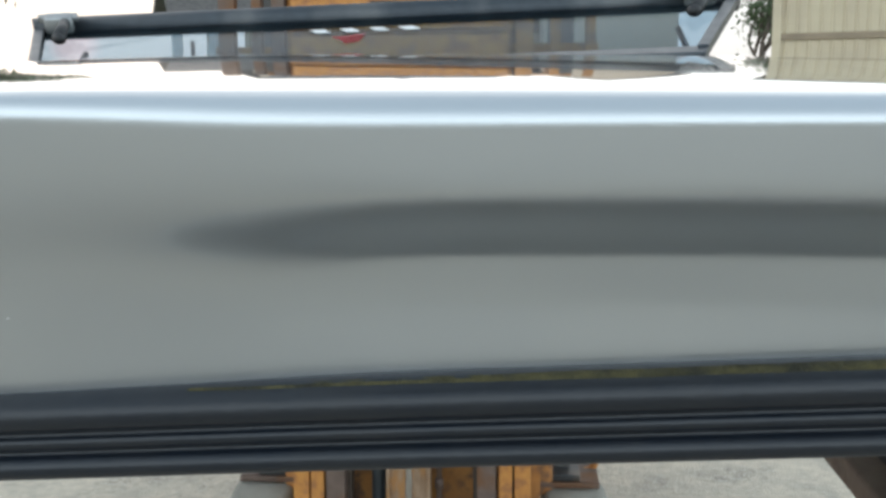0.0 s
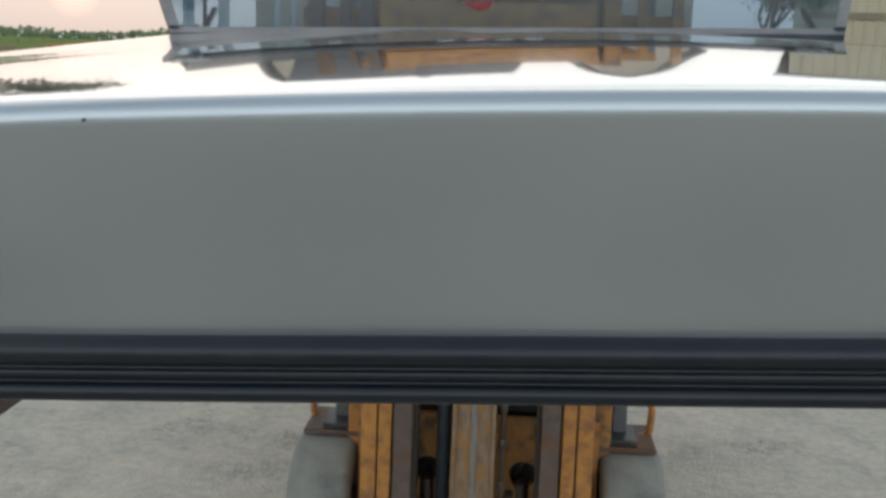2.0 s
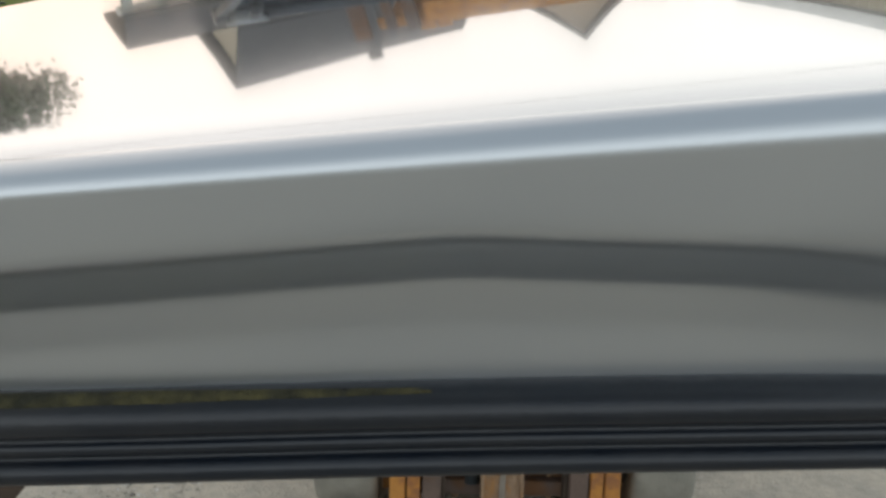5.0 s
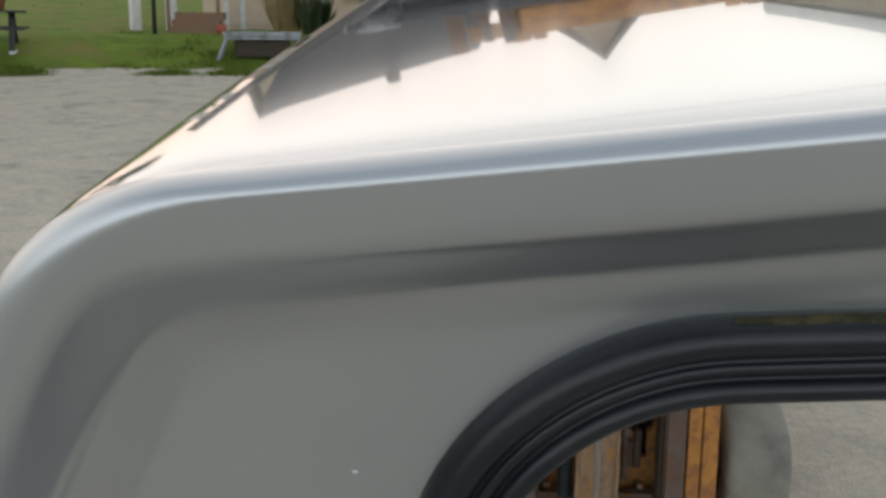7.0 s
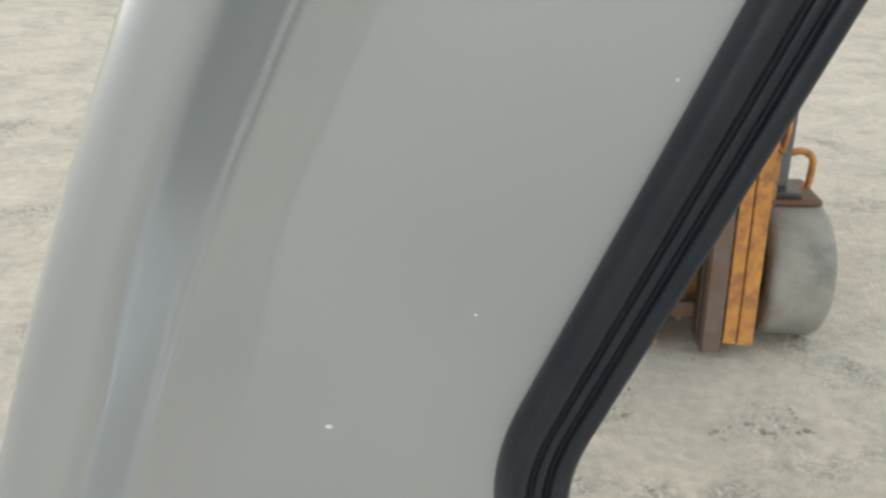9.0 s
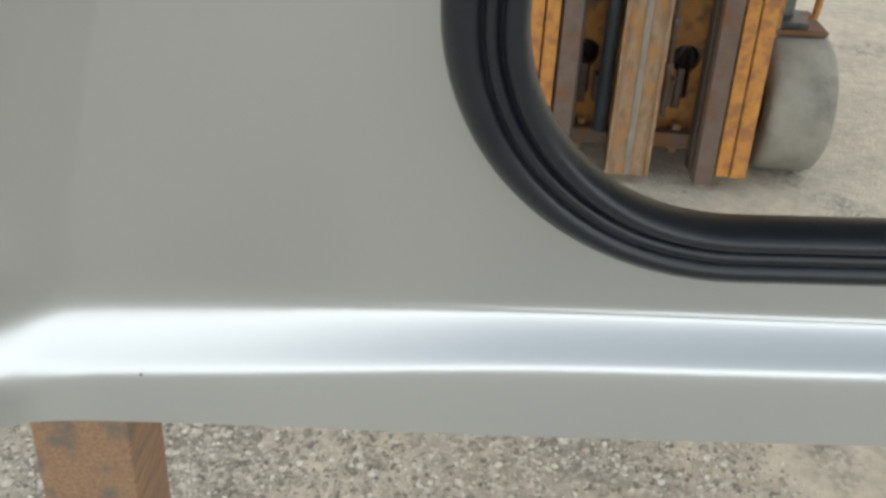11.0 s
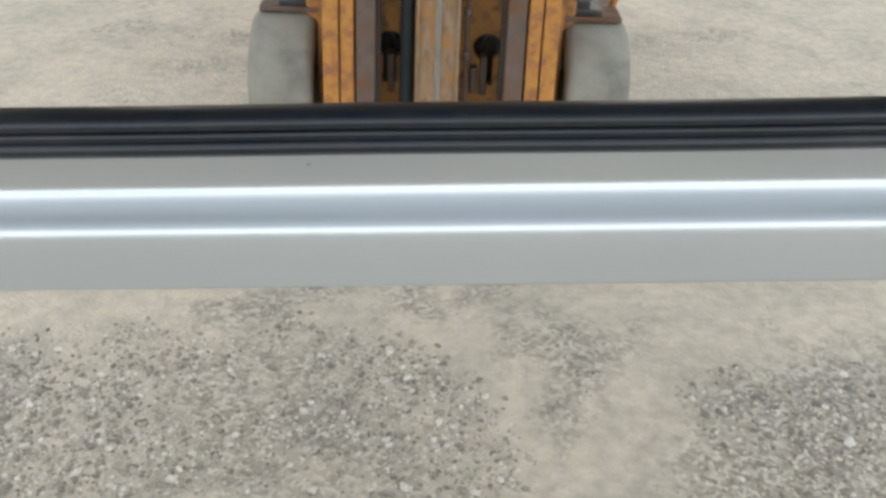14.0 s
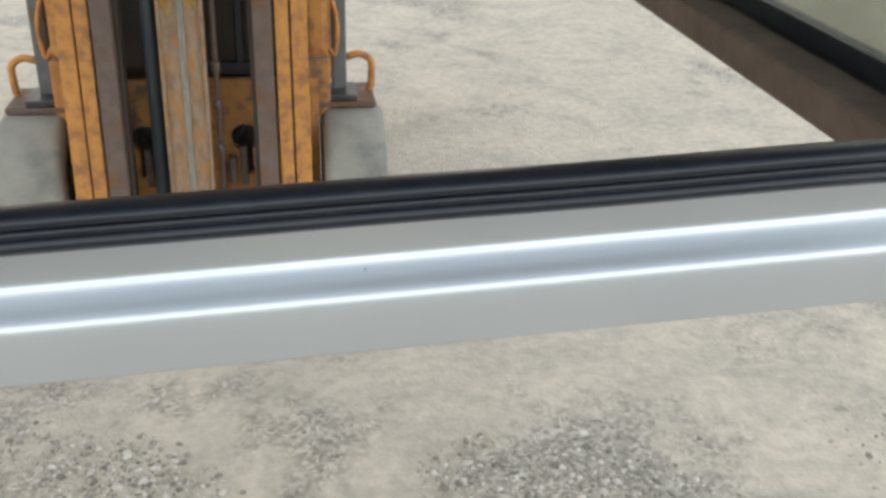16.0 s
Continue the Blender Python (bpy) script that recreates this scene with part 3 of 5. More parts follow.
def build_front(cap):
    co = polar(cap_outline(), ANG, XC, 1.43)
    wi = polar(window_outline(-0.006), ANG, XC, 1.43)
    dist = np.linalg.norm(co - wi, axis=1)
    mid = np.abs(co[:, 0] - 0.158)
    radius = np.where(co[:, 1] > 1.6, 0.008 + 0.0025 * step01(mid, 0.15, 0.22) + 0.0015 * step01(mid, 0.40, 0.60), 0.011)
    foot = co[:, 1] < ZB + 1e-5
    verts, faces = [], []
    rows = 200
    for j in range(rows + 1):
        s = (j / rows) ** 1.3
        p = co + (wi - co) * s
        e = s * dist
        y = face_y(p[:, 1]) - relief(p[:, 0], p[:, 1])
        rr = np.where(foot, 0.0015, radius)
        b = np.clip(1 - e / rr, 0, 1)
        y = y + rr * (1 - np.sqrt(np.clip(1 - b * b, 0, 1)))
        verts += [(a, c, d) for a, c, d in zip(warp(p[:, 0]), y, p[:, 1])]
    n = N_ANG
    for j in range(rows):
        for k in range(n):
            a, b = j * n + k, j * n + (k + 1) % n
            faces.append((a, a + n, b + n, b))
    # turned-back rim of the opening
    base = len(verts)
    verts += [(v[0], v[1] + 0.03, v[2]) for v in verts[rows * n:(rows + 1) * n]]
    for k in range(n):
        a, b = rows * n + k, rows * n + (k + 1) % n
        faces.append((a, base + k, base + (k + 1) % n, b))
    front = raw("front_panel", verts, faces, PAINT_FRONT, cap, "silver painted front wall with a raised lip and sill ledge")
    return co, [v[1] for v in verts[:n]], front


SIDE_WIN = (0.14, 1.22, 1.208, 1.52)


def build_shell(cap, co, edge_y):
    """Roof and sides, from the front edge to the rear, with an opening for each side window; an inner skin 6 mm in."""
    top = [k for k in range(N_ANG)]
    order = [k for k in top if co[k][1] > ZB + 1e-5]
    order.sort(key=lambda k: -math.atan2(co[k][0] - XC, co[k][1] - 1.43))
    ys = [0.0, 0.004, 0.008, 0.013, 0.019, 0.026, 0.034, 0.044, 0.056, 0.07, 0.088, 0.11, 0.14, 0.18, 0.24, 0.30, 0.37, 0.45, 0.52, 0.60, 0.76, 0.92, 1.07, 1.22, 1.30, 1.38, 1.44, REAR]
    section = [co[k] for k in order]
    ey = [edge_y[k] for k in order]
    verts, faces = [], []
    for i, y in enumerate(ys):
        for (x, z), y0 in zip(section, ey):
            roof = float(step01(z, 1.57, 1.65))
            off = min(1, abs(x - XC) / 0.6)
            crown = 0.0108 * (1 - 0.72 * off) * math.tanh(y / 0.21)
            lift = roof * (0.0014 * (1 - math.exp(-y / 0.009)) + crown + (0.033 + (0.0456 if x < XC else 0.0125) * off) * y / REAR)
            out = 0.006 * (1 - math.exp(-y / 0.03)) * (1 - roof) * (1 if x > XC else -1)
            verts.append((float(warp(x)) + out, y0 + (REAR - y0) * (y / REAR), z + lift))
    n = len(section)
    skip = lambda x, z, y: SIDE_WIN[0] - 0.001 < y < SIDE_WIN[1] + 0.001 and SIDE_WIN[2] < z < SIDE_WIN[3]
    for i in range(len(ys) - 1):
        for k in range(n - 1):
            q = (i * n + k, i * n + k + 1, (i + 1) * n + k + 1, (i + 1) * n + k)
            zc = sum(verts[a][2] for a in q) / 4
            yc = (ys[i] + ys[i + 1]) / 2
            if not skip(0, zc, yc):
                faces.append(q)
    raw("roof_and_sides", verts, faces, PAINT, cap, "glossy silver roof and side walls")
    inn = [(XC + (v[0] - XC) * 0.989, v[1], v[2] - 0.008 * float(step01(v[2], 1.57, 1.65))) for v in verts]
    n4 = 11
    raw("inner_skin", inn, [tuple(reversed(f)) for f in faces if min(f) >= n4 * n], LINER, cap, "dull grey fibre lining inside the cap")


def build_gasket(cap):
    outer = resample(window_outline(), 420)
    # three rolls with sharp valleys between
    prof = [(-0.0015, -0.001), (0.0000, 0.0035), (0.0022, 0.0072), (0.0054, 0.0094), (0.0084, 0.0088), (0.0104, 0.0066), (0.0111, 0.0050), (0.0116, 0.0071), (0.0128, 0.0082), (0.0146, 0.0077), (0.0160, 0.0060), (0.0165, 0.0047),
            (0.0170, 0.0070), (0.0182, 0.0088), (0.0206, 0.0098), (0.0230, 0.0082), (0.0247, 0.0046), (0.0254, -0.0005), (0.0247, -0.006), (0.0225, -0.010), (0.015, -0.013), (0.004, -0.012)]
    nxt, prv = np.roll(outer, -1, 0), np.roll(outer, 1, 0)
    t = nxt - prv
    t /= np.linalg.norm(t, axis=1)[:, None]
    nrm = np.stack([-t[:, 1], t[:, 0]], 1)
    if np.mean(np.sum(nrm * (np.array((XC, 1.43)) - outer), axis=1)) < 0:
        nrm = -nrm
    verts, faces = [], []
    m = len(prof)
    for i, (p, q) in enumerate(zip(outer, nrm)):
        thin = 0.89 + 0.04 * float(step01(p[1], 1.262, 1.30))
        for w, d in prof:
            wob = 0.0006 * noise.noise((p[0] * 9, p[1] * 9, 2))
            a = p + q * (w * thin + wob)
            verts.append((float(warp(a[0])), face_y(a[1]) - d, a[1]))
    for i in range(len(outer)):
        j = (i + 1) % len(outer)
        for k in range(m):
            faces.append((i * m + k, i * m + (k + 1) % m, j * m + (k + 1) % m, j * m + k))
    g = raw("window_gasket", verts, faces, RUBBER, cap, "ribbed black rubber seal round the empty window opening")
    # a crust of dry moss along the top edge of the rubber, ragged and broken
    v, f = [], []
    run = [p for p in outer if p[1] > 1.6183 and (p[0] - XC > 0.19 or p[0] - XC < -0.29)]
    xs = sorted(p[0] for p in run)
    fine = []
    for a, b in zip(xs, xs[1:]):
        if b - a < 0.02:
            fine += [a + (b - a) * k / 6 for k in range(6)]
    last = None
    for x in fine:
        n1 = noise.noise((x * 55, 1, 0)) + 0.5 * noise.noise((x * 210, 4, 0))
        fade = min(1, (abs(x - XC) - (0.19 if x > XC else 0.29)) / 0.10, max(0.0, (x + 0.352) / 0.05))
        wd = 0.0010 * fade * max(0.15, 0.7 + 0.9 * n1)
        hi = 0.0006 + 0.0005 * noise.noise((x * 330, 7, 0))
        z = 1.6185
        k = len(v)
        v += [(x, face_y(z) - 0.0004, z + 0.0003), (x, face_y(z) - 0.0030, z + 0.0004 + wd * 0.4), (x, face_y(z) - 0.0046, z - 0.0002 + hi * wd * 300), (x, face_y(z) - 0.0046 - 0.0010 * fade, z - 0.0002 - 0.0010 * fade - wd * 0.7)]
        if last is not None and x - v[last][0] < 0.02:
            for c in range(3):
                f.append((last + c, last + c + 1, k + c + 1, k + c))
        last = k
    tagged(raw("moss_crust", v, f, MOSS, g, "crust of dried olive moss"), kind="stuff")


def build_side_window(cap, sign):
    y0, y1, z0, z1 = SIDE_WIN
    skin = lambda z: float(warp(XC + sign * side_h(z))) + sign * 0.006
    win = new("side_window_frame")
    win.parent = cap
    tagged(win, "dark framed side window with tinted glass")
    def slab(name, ya, yb, za, zb, mat, depth, off, lab=""):
        bm = bmesh.new()
        pts = []
        for z in (za, zb):
            for y in (ya, yb):
                for d in (off, off - depth):
                    pts.append(bm.verts.new((skin(z) + sign * d, y, z)))
        bmesh.ops.convex_hull(bm, input=pts)
        return part(name, bm, mat, win, lab, smooth=False)
    f = 0.014
    slab("frame_rail", y0 - 0.02, y1 + 0.02, z0 - 0.02, z0 + f, ALU_DARK, 0.020, 0.006)
    slab("frame_rail", y0 - 0.02, y1 + 0.02, z1 - f, z1 + 0.02, ALU_DARK, 0.020, 0.006)
    slab("frame_stile", y0 - 0.02, y0 + f, z0 + f, z1 - f, ALU_DARK, 0.020, 0.006)
    slab("frame_stile", y1 - f, y1 + 0.02, z0 + f, z1 - f, ALU_DARK, 0.020, 0.006)
    slab("frame_stile", 0.745, 0.775, z0 + f, z1 - f, ALU_DARK, 0.024, 0.004)
    slab("window_pane", y0 + f, y1 - f, z0 + f, z1 - f, SIDE_GLASS, 0.005, -0.004, "smoke tinted glass")


SIDE_GLASS = material("smoke_glass", (0.60, 0.63, 0.55), 0.04, scale=3, rough_var=0.02)
SIDE_GLASS.node_tree.nodes["Principled BSDF"].inputs["Transmission Weight"].default_value = 0.85


RAIL = material("brown_rail", (0.15, 0.11, 0.088), 0.7, second=(0.11, 0.08, 0.065), scale=20, bump=0.2, bump_scale=80)


def build_cap():
    cap = thing("truck_cap", "silver fibreglass truck cap with open rear hatch, on timber bearers", "truck cap", CAP)
    co, ey, front = build_front(cap)
    build_shell(cap, co, ey)
    build_gasket(cap)
    build_side_window(cap, -1)
    build_side_window(cap, 1)
    # rail along the foot of each side
    for sign in (-1, 1):
        xo = float(warp(XC + sign * side_h(1.205))) - sign * 0.002
        xi = -0.625 if sign < 0 else 0.797
        lo, hi = sorted((xi, xi + sign * 0.042))
        box_part("side_rail_lining", (min(hi, xo) if sign > 0 else xo, 0.07, 1.180), (xo if sign > 0 else max(lo, xo), REAR, 1.200), BLACK, cap, 0.003, "black lining strip beside the rail")
        box_part("side_rail", (lo, 0.07, 1.167), (hi, REAR, 1.203), RAIL, cap, 0.005, "dull brown rail along the foot of the side")
    # paint chips and specks
    spots = [(-0.5462, 1.3863, 0.0011, CHIP), (-0.434, 1.5754, 0.0008, CHIP), (-0.50, 1.43, 0.0005, CHIP), (-0.45, 1.50, 0.0006, CHIP), (0.30, 1.64, 0.0004, CHIP),
             (0.0570, 1.6870, 0.0006, GREASE), (0.0135, 1.6880, 0.0004, GREASE), (0.2966, 1.6813, 0.0005, GREASE), (0.03, 1.679, 0.0003, GREASE), (0.40, 1.237, 0.0006, BLACK), (-0.02, 1.256, 0.0005, BLACK), (-0.60, 1.22, 0.0006, BLACK)]
    grid = np.array(front.data.vertices.values() and [tuple(v.co) for v in front.data.vertices])
    for x, z, r, mat in spots:
        p = grid[np.argmin((grid[:, 0] - x) ** 2 + (grid[:, 2] - z) ** 2 + (grid[:, 1] > 0.08) * 1.0)]
        bm = bmesh.new()
        bmesh.ops.create_icosphere(bm, subdivisions=2, radius=r, matrix=Matrix.Translation(p) @ Matrix.Diagonal((1.25, 0.35, 0.85, 1)))
        part("paint_chip" if mat is CHIP else "dirt_speck", bm, mat, cap, "chipped paint" if mat is CHIP else "dark dirt speck")
    build_hatch(cap)
    return cap


def build_hatch(cap):
    """Rear glass door, swung up on its hinges; its free edge carries the lock bar."""
    hatch = new("rear_hatch")
    hatch.parent = cap
    tagged(hatch, "lifted rear door of dark glass in a grey frame")
    xl, xr = -0.480, 0.742
    y0, z0, y1, z1 = 1.50, 1.743, 1.93, 1.862
    ln = math.hypot(y1 - y0, z1 - z0)
    def flare(bm):
        """The door is wider at its free edge."""
        for v in bm.verts:
            v.co.x = 0.207 + (v.co.x - 0.207) * (1 + 0.272 * v.co.y / ln)
    m = Matrix.Translation((xl, y0, z0)) @ Matrix.Rotation(0.022, 4, "Y") @ Matrix.Translation((-xl, 0, 0)) @ Matrix.Rotation(math.atan2(z1 - z0, y1 - y0), 4, "X")
    def slab(name, a, b, mat, bevel=0.003, lab=""):
        bm = box(bmesh.new(), a, b, bevel)
        flare(bm)
        bm.transform(m)
        return part(name, bm, mat, hatch, lab, smooth=False)
    slab("hinge_rail", (xl, -0.012, -0.018), (xr, 0.034, 0.007), ALU_DARK)
    slab("frame_stile", (xl, 0.022, -0.010), (xl + 0.020, ln, 0.012), ALU_DARK)
    slab("frame_stile", (xr - 0.020, 0.022, -0.010), (xr, ln, 0.012), ALU_DARK)
    slab("glass", (xl + 0.018, 0.020, -0.003), (xr - 0.018, ln, 0.003), TINT, 0.001, "dark tinted glass")
    bm = bmesh.new()
    rod(bm, (xl, ln, 0.0), (xr, ln, 0.0), 0.030, 20)
    for v in bm.verts:
        v.co.z = v.co.z * (1.0 if v.co.z > 0 else 0.75)
    flare(bm)
    bm.transform(m)
    part("lock_rail", bm, ALU_DARK, hatch, "thick dark grey bottom rail")
    for x in (xl + 0.05, xr - 0.06):
        bm = bmesh.new()
        box(bm, (x - 0.026, ln - 0.062, 0.004), (x + 0.026, ln - 0.005, 0.042), 0.007)
        rod(bm, (x - 0.036, ln - 0.04, 0.036), (x + 0.036, ln - 0.04, 0.036), 0.009, 12)
        flare(bm)
        bm.transform(m)
        part("latch", bm, STEEL, hatch, "bare metal latch")
        bm = bmesh.new()
        rod(bm, (x + 0.012, ln - 0.06, 0.03), (x + 0.002, ln - 0.16, 0.016), 0.009, 12, 0.014)
        bmesh.ops.create_uvsphere(bm, u_segments=10, v_segments=8, radius=0.013, matrix=Matrix.Translation((x + 0.002, ln - 0.16, 0.016)))
        flare(bm)
        bm.transform(m)
        part("latch_handle", bm, BLACK, hatch, "black latch handle")
    # maker's mark on the glass as plain shapes
    for i, w in enumerate((0.026, 0.022, 0.022, 0.026)):
        x = 0.12 + (i - 1.5) * 0.052
        bm = box(bmesh.new(), (x - w / 2, ln - 0.165, 0.0035), (x + w / 2, ln - 0.135, 0.0055), 0)
        for v in bm.verts:
            v.co.x -= (v.co.y - ln + 0.15) * 0.5
        flare(bm)
        bm.transform(m)
        part("printed_bar", bm, WHITE_PRINT, hatch, "white printed bar")
    bm = bmesh.new()
    pts = [bm.verts.new((0.095 + a, ln - 0.225 + b * 1.3, 0.0040)) for a, b in ((-0.03, 0.015), (0.03, 0.03), (0.022, -0.02), (0.0, -0.032), (-0.012, -0.005))]
    bm.faces.new(pts)
    bmesh.ops.solidify(bm, geom=bm.faces[:], thickness=0.0015)
    flare(bm)
    bm.transform(m)
    part("printed_patch", bm, RED_PRINT, hatch, "red printed patch")
    # gas struts from the side walls
    for x in (xl + 0.012, xr - 0.012):
        a = Vector((XC + (x - XC) * 1.06, 1.42, 1.56))
        b = m @ Vector((x, ln * 0.55, -0.012))
        rod_part("gas_strut", a, b, 0.006, BLACK, hatch)


build_cap()


# ---- timbers that carry the cap from either side, on posts ----
def build_bearer(sign, y, reach):
    xi = -0.672 if sign < 0 else 0.83
    xo = xi + sign * reach
    lo, hi = sorted((xi, xo))
    top = (CAP @ Vector((xi, y, 1.167))).z - 0.004
    bm = box(bmesh.new(), (lo, y - 0.07, top - 0.045), (hi, y + 0.07, top), 0.003)
    bmesh.ops.subdivide_edges(bm, edges=[e for e in bm.edges if e.calc_length() > 0.08], cuts=5, use_grid_fill=True)
    for v in bm.verts:
        near = max(0.0, 1 - abs(v.co.x - xi) / 0.06)
        v.co += Vector((noise.noise(v.co * 40) * 0.012 * near, noise.noise(v.co * 30 + Vector((5, 0, 0))) * 0.003, noise.noise(v.co * 30 + Vector((0, 5, 0))) * 0.0015))
    ob = part("timber_bearer", bm, WOOD, None, "", smooth=False)
    tagged(ob, "rough brown timber under the cap's side rail", "timber beam", "timber bearers")
    px = xo - sign * 0.03
    t = thing("support_post", "rough brown timber post under a bearer", "post", Matrix.Translation((px, y, 0)), "support posts")
    box_part("upright", (-0.045, -0.045, 0.04), (0.045, 0.045, top - 0.045), WOOD, t, 0.005)
    box_part("foot_board", (-0.10, -0.16, 0.0), (0.10, 0.16, 0.04), WOOD, t, 0.005)


build_bearer(-1, 0.43, 0.235)
build_bearer(1, 0.43, 0.36)


# ---- forklift ----
def build_forklift():
    fl = thing("forklift", "worn orange forklift with rusty mast and dusty solid tyres", "forklift", Matrix.Translation((0, 0.09, 0)))
    tilt = 0.0705
    my = 2.50
    lean = Matrix.Translation((0, my, 0)) @ Matrix.Rotation(-math.atan(tilt), 4, "X") @ Matrix.Translation((0, -my, 0))
    mast = new("mast")
    mast.parent = fl
    tagged(mast, "upright rusty orange mast of nested channels")
    def bar(name, x0, x1, ya, yb, z0, z1, mat, parent=mast, bev=0.004, lab=""):
        bm = box(bmesh.new(), (x0, ya, z0), (x1, yb, z1), bev)
        bm.transform(lean)
        return part(name, bm, mat, parent, lab, smooth=False)
    for s in (-1, 1):
        o = lambda a, b: sorted((s * a, s * b))
        bar("outer_channel", *o(0.318, 0.368), my - 0.03, my + 0.10, 0.045, 2.16, ORANGE)
        bar("channel_lip", *o(0.270, 0.312), my - 0.035, my - 0.005, 0.05, 2.16, ORANGE)
        # web and inner lip take the shade of the mast's gaps as their colour
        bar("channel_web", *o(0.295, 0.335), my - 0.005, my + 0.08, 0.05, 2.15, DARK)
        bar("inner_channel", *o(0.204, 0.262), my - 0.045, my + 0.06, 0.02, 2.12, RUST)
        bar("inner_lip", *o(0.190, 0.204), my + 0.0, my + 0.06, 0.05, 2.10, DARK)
    # middle channel and hoses
    bar("centre_plate", -0.078, 0.060, my - 0.02, my + 0.015, 0.03, 2.0, WORN)
    bar("centre_rib", -0.018, 0.002, my - 0.024, my - 0.018, 0.03, 2.0, RIB)
    # what is left of the yellow paint on the centre plate, worn off unevenly below
    for xa, xb, seed in ((0.003, 0.047, 2), (-0.065, -0.019, 5)):
        bm = bmesh.new()
        nx = 12
        low, high = [], []
        for i in range(nx + 1):
            x = xa + (xb - xa) * i / nx
            zl = 0.80 + 0.05 * noise.noise((x * 60, seed, 0)) + 0.03 * noise.noise((x * 190, seed, 3)) + 0.05 * abs(2 * i / nx - 1)
            low.append(bm.verts.new((x, my - 0.0222, zl)))
            high.append(bm.verts.new((x, my - 0.0222, 0.985 + 0.02 * noise.noise((x * 80, seed, 8)))))
        for i in range(nx):
            bm.faces.new((low[i], low[i + 1], high[i + 1], high[i]))
        bmesh.ops.solidify(bm, geom=bm.faces[:], thickness=0.0015)
        bm.transform(lean)
        part("paint_patch", bm, YELLOWED, mast, "patch of worn yellow paint", smooth=False)
    bar("centre_edge", -0.078, -0.066, my - 0.03, my + 0.015, 0.03, 2.0, WORN)
    bar("centre_edge", 0.048, 0.060, my - 0.03, my + 0.015, 0.03, 2.0, WORN)
    for nm, x, r, z0, z1, mat in (("lift_cylinder", -0.105, 0.023, 0.16, 1.9, CYL), ("piston_rod", 0.083, 0.009, 0.22, 1.9, RUST)):
        bm = rod(bmesh.new(), (x, my + 0.02, z0), (x, my + 0.02, z1), r, 18)
        bm.transform(lean)
        part(nm, bm, mat, mast)
    for z in (0.36, 0.5, 0.62):
        bm = rod(bmesh.new(), (0.083, my + 0.02, z), (0.083, my + 0.02, z + 0.03), 0.014, 12)
        bm.transform(lean)
        part("rod_collar", bm, RUST, mast)
    for z, h, ya in ((2.05, 0.10, my + 0.02), (1.62, 0.09, my + 0.06), (0.10, 0.05, my + 0.06)):
        bar("cross_member", -0.36, 0.36, ya, ya + 0.05, z, z + h, ORANGE if z > 1 else RUST)
    # carriage run up the mast, with its plates
    car = new("carriage")
    car.parent = fl
    tagged(car, "raised orange fork carriage")
    for z, h in ((1.78, 0.10), (1.90, 0.09), (2.01, 0.10)):
        bar("carriage_bar", -0.34, 0.30, my - 0.10, my - 0.06, z, z + h, ORANGE, car)
    bar("carriage_back", -0.34, 0.30, my - 0.055, my - 0.045, 1.78, 2.11, ORANGE_DUSTY, car)
    for x0, x1, zt in ((-0.56, -0.51, 2.15), (-0.46, -0.43, 2.12), (-0.40, -0.36, 2.14), (0.32, 0.37, 2.15), (0.42, 0.45, 2.12), (0.52, 0.55, 2.14)):
        bar("carriage_upright", x0, x1, my - 0.09, my - 0.05, 1.74, zt, RUST if x0 < 0 else ORANGE_DUSTY, car)
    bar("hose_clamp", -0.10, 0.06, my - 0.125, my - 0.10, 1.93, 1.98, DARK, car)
    bar("carriage_tie", -0.58, 0.56, my - 0.05, my - 0.03, 1.80, 1.86, ORANGE_DUSTY, car)
    # front plate of the chassis with its two cut-outs
    body = new("chassis")
    body.parent = fl
    py = 2.66
    bm = bmesh.new()
    for x0, x1, z0, z1 in ((-0.40, -0.215, 0.06, 0.56), (0.205, 0.40, 0.06, 0.56), (-0.215, 0.205, 0.415, 0.56), (-0.215, 0.205, 0.06, 0.235), (-0.115, 0.105, 0.235, 0.415)):
        box(bm, (x0, py, z0), (x1, py + 0.03, z1), 0.0)
    for cx in (-0.165, 0.155):
        for sd in (-1, 1):
            # arched top and narrow throat of the cut-out
            ring = [(cx + sd * 0.05, 0.235), (cx + sd * 0.022, 0.235), (cx + sd * 0.022, 0.32)]
            ring += [(cx + sd * 0.046 * math.cos(q), 0.365 + 0.046 * math.sin(q)) for q in np.linspace(-1.0, math.pi / 2, 12)]
            ring += [(cx, 0.415), (cx + sd * 0.05, 0.415)]
            fv = [bm.verts.new((x, py, z)) for x, z in ring]
            fc = bm.faces.new(fv)
            ext = bmesh.ops.extrude_face_region(bm, geom=[fc])
            bmesh.ops.translate(bm, verts=[q for q in ext["geom"] if isinstance(q, bmesh.types.BMVert)], vec=(0, 0.03, 0))
    part("front_plate", bm, ORANGE_DUSTY, body, "dusty orange plate with two cut-outs", smooth=False)
    for s in (-1, 1):
        box_part("anchor_bracket", (s * 0.115 - 0.014, py - 0.05, 0.22), (s * 0.115 + 0.010, py + 0.0, 0.31), RUST, body, 0.006)
        box_part("hose_lug", (s * 0.160 - 0.005 - 0.014 - s * 0.006, py - 0.012, 0.20), (s * 0.160 - 0.005 + 0.010 - s * 0.006, py + 0.05, 0.335), RUST, body, 0.006)
        tube("hose_bend", [(s * 0.195 - 0.005, py + 0.06, 0.24), (s * 0.196 - 0.005, py + 0.05, 0.37), (s * 0.168 - 0.005, py + 0.04, 0.405), (s * 0.130 - 0.005, py + 0.05, 0.34)], 0.011, GREASE, body, "bent grey hydraulic hose")
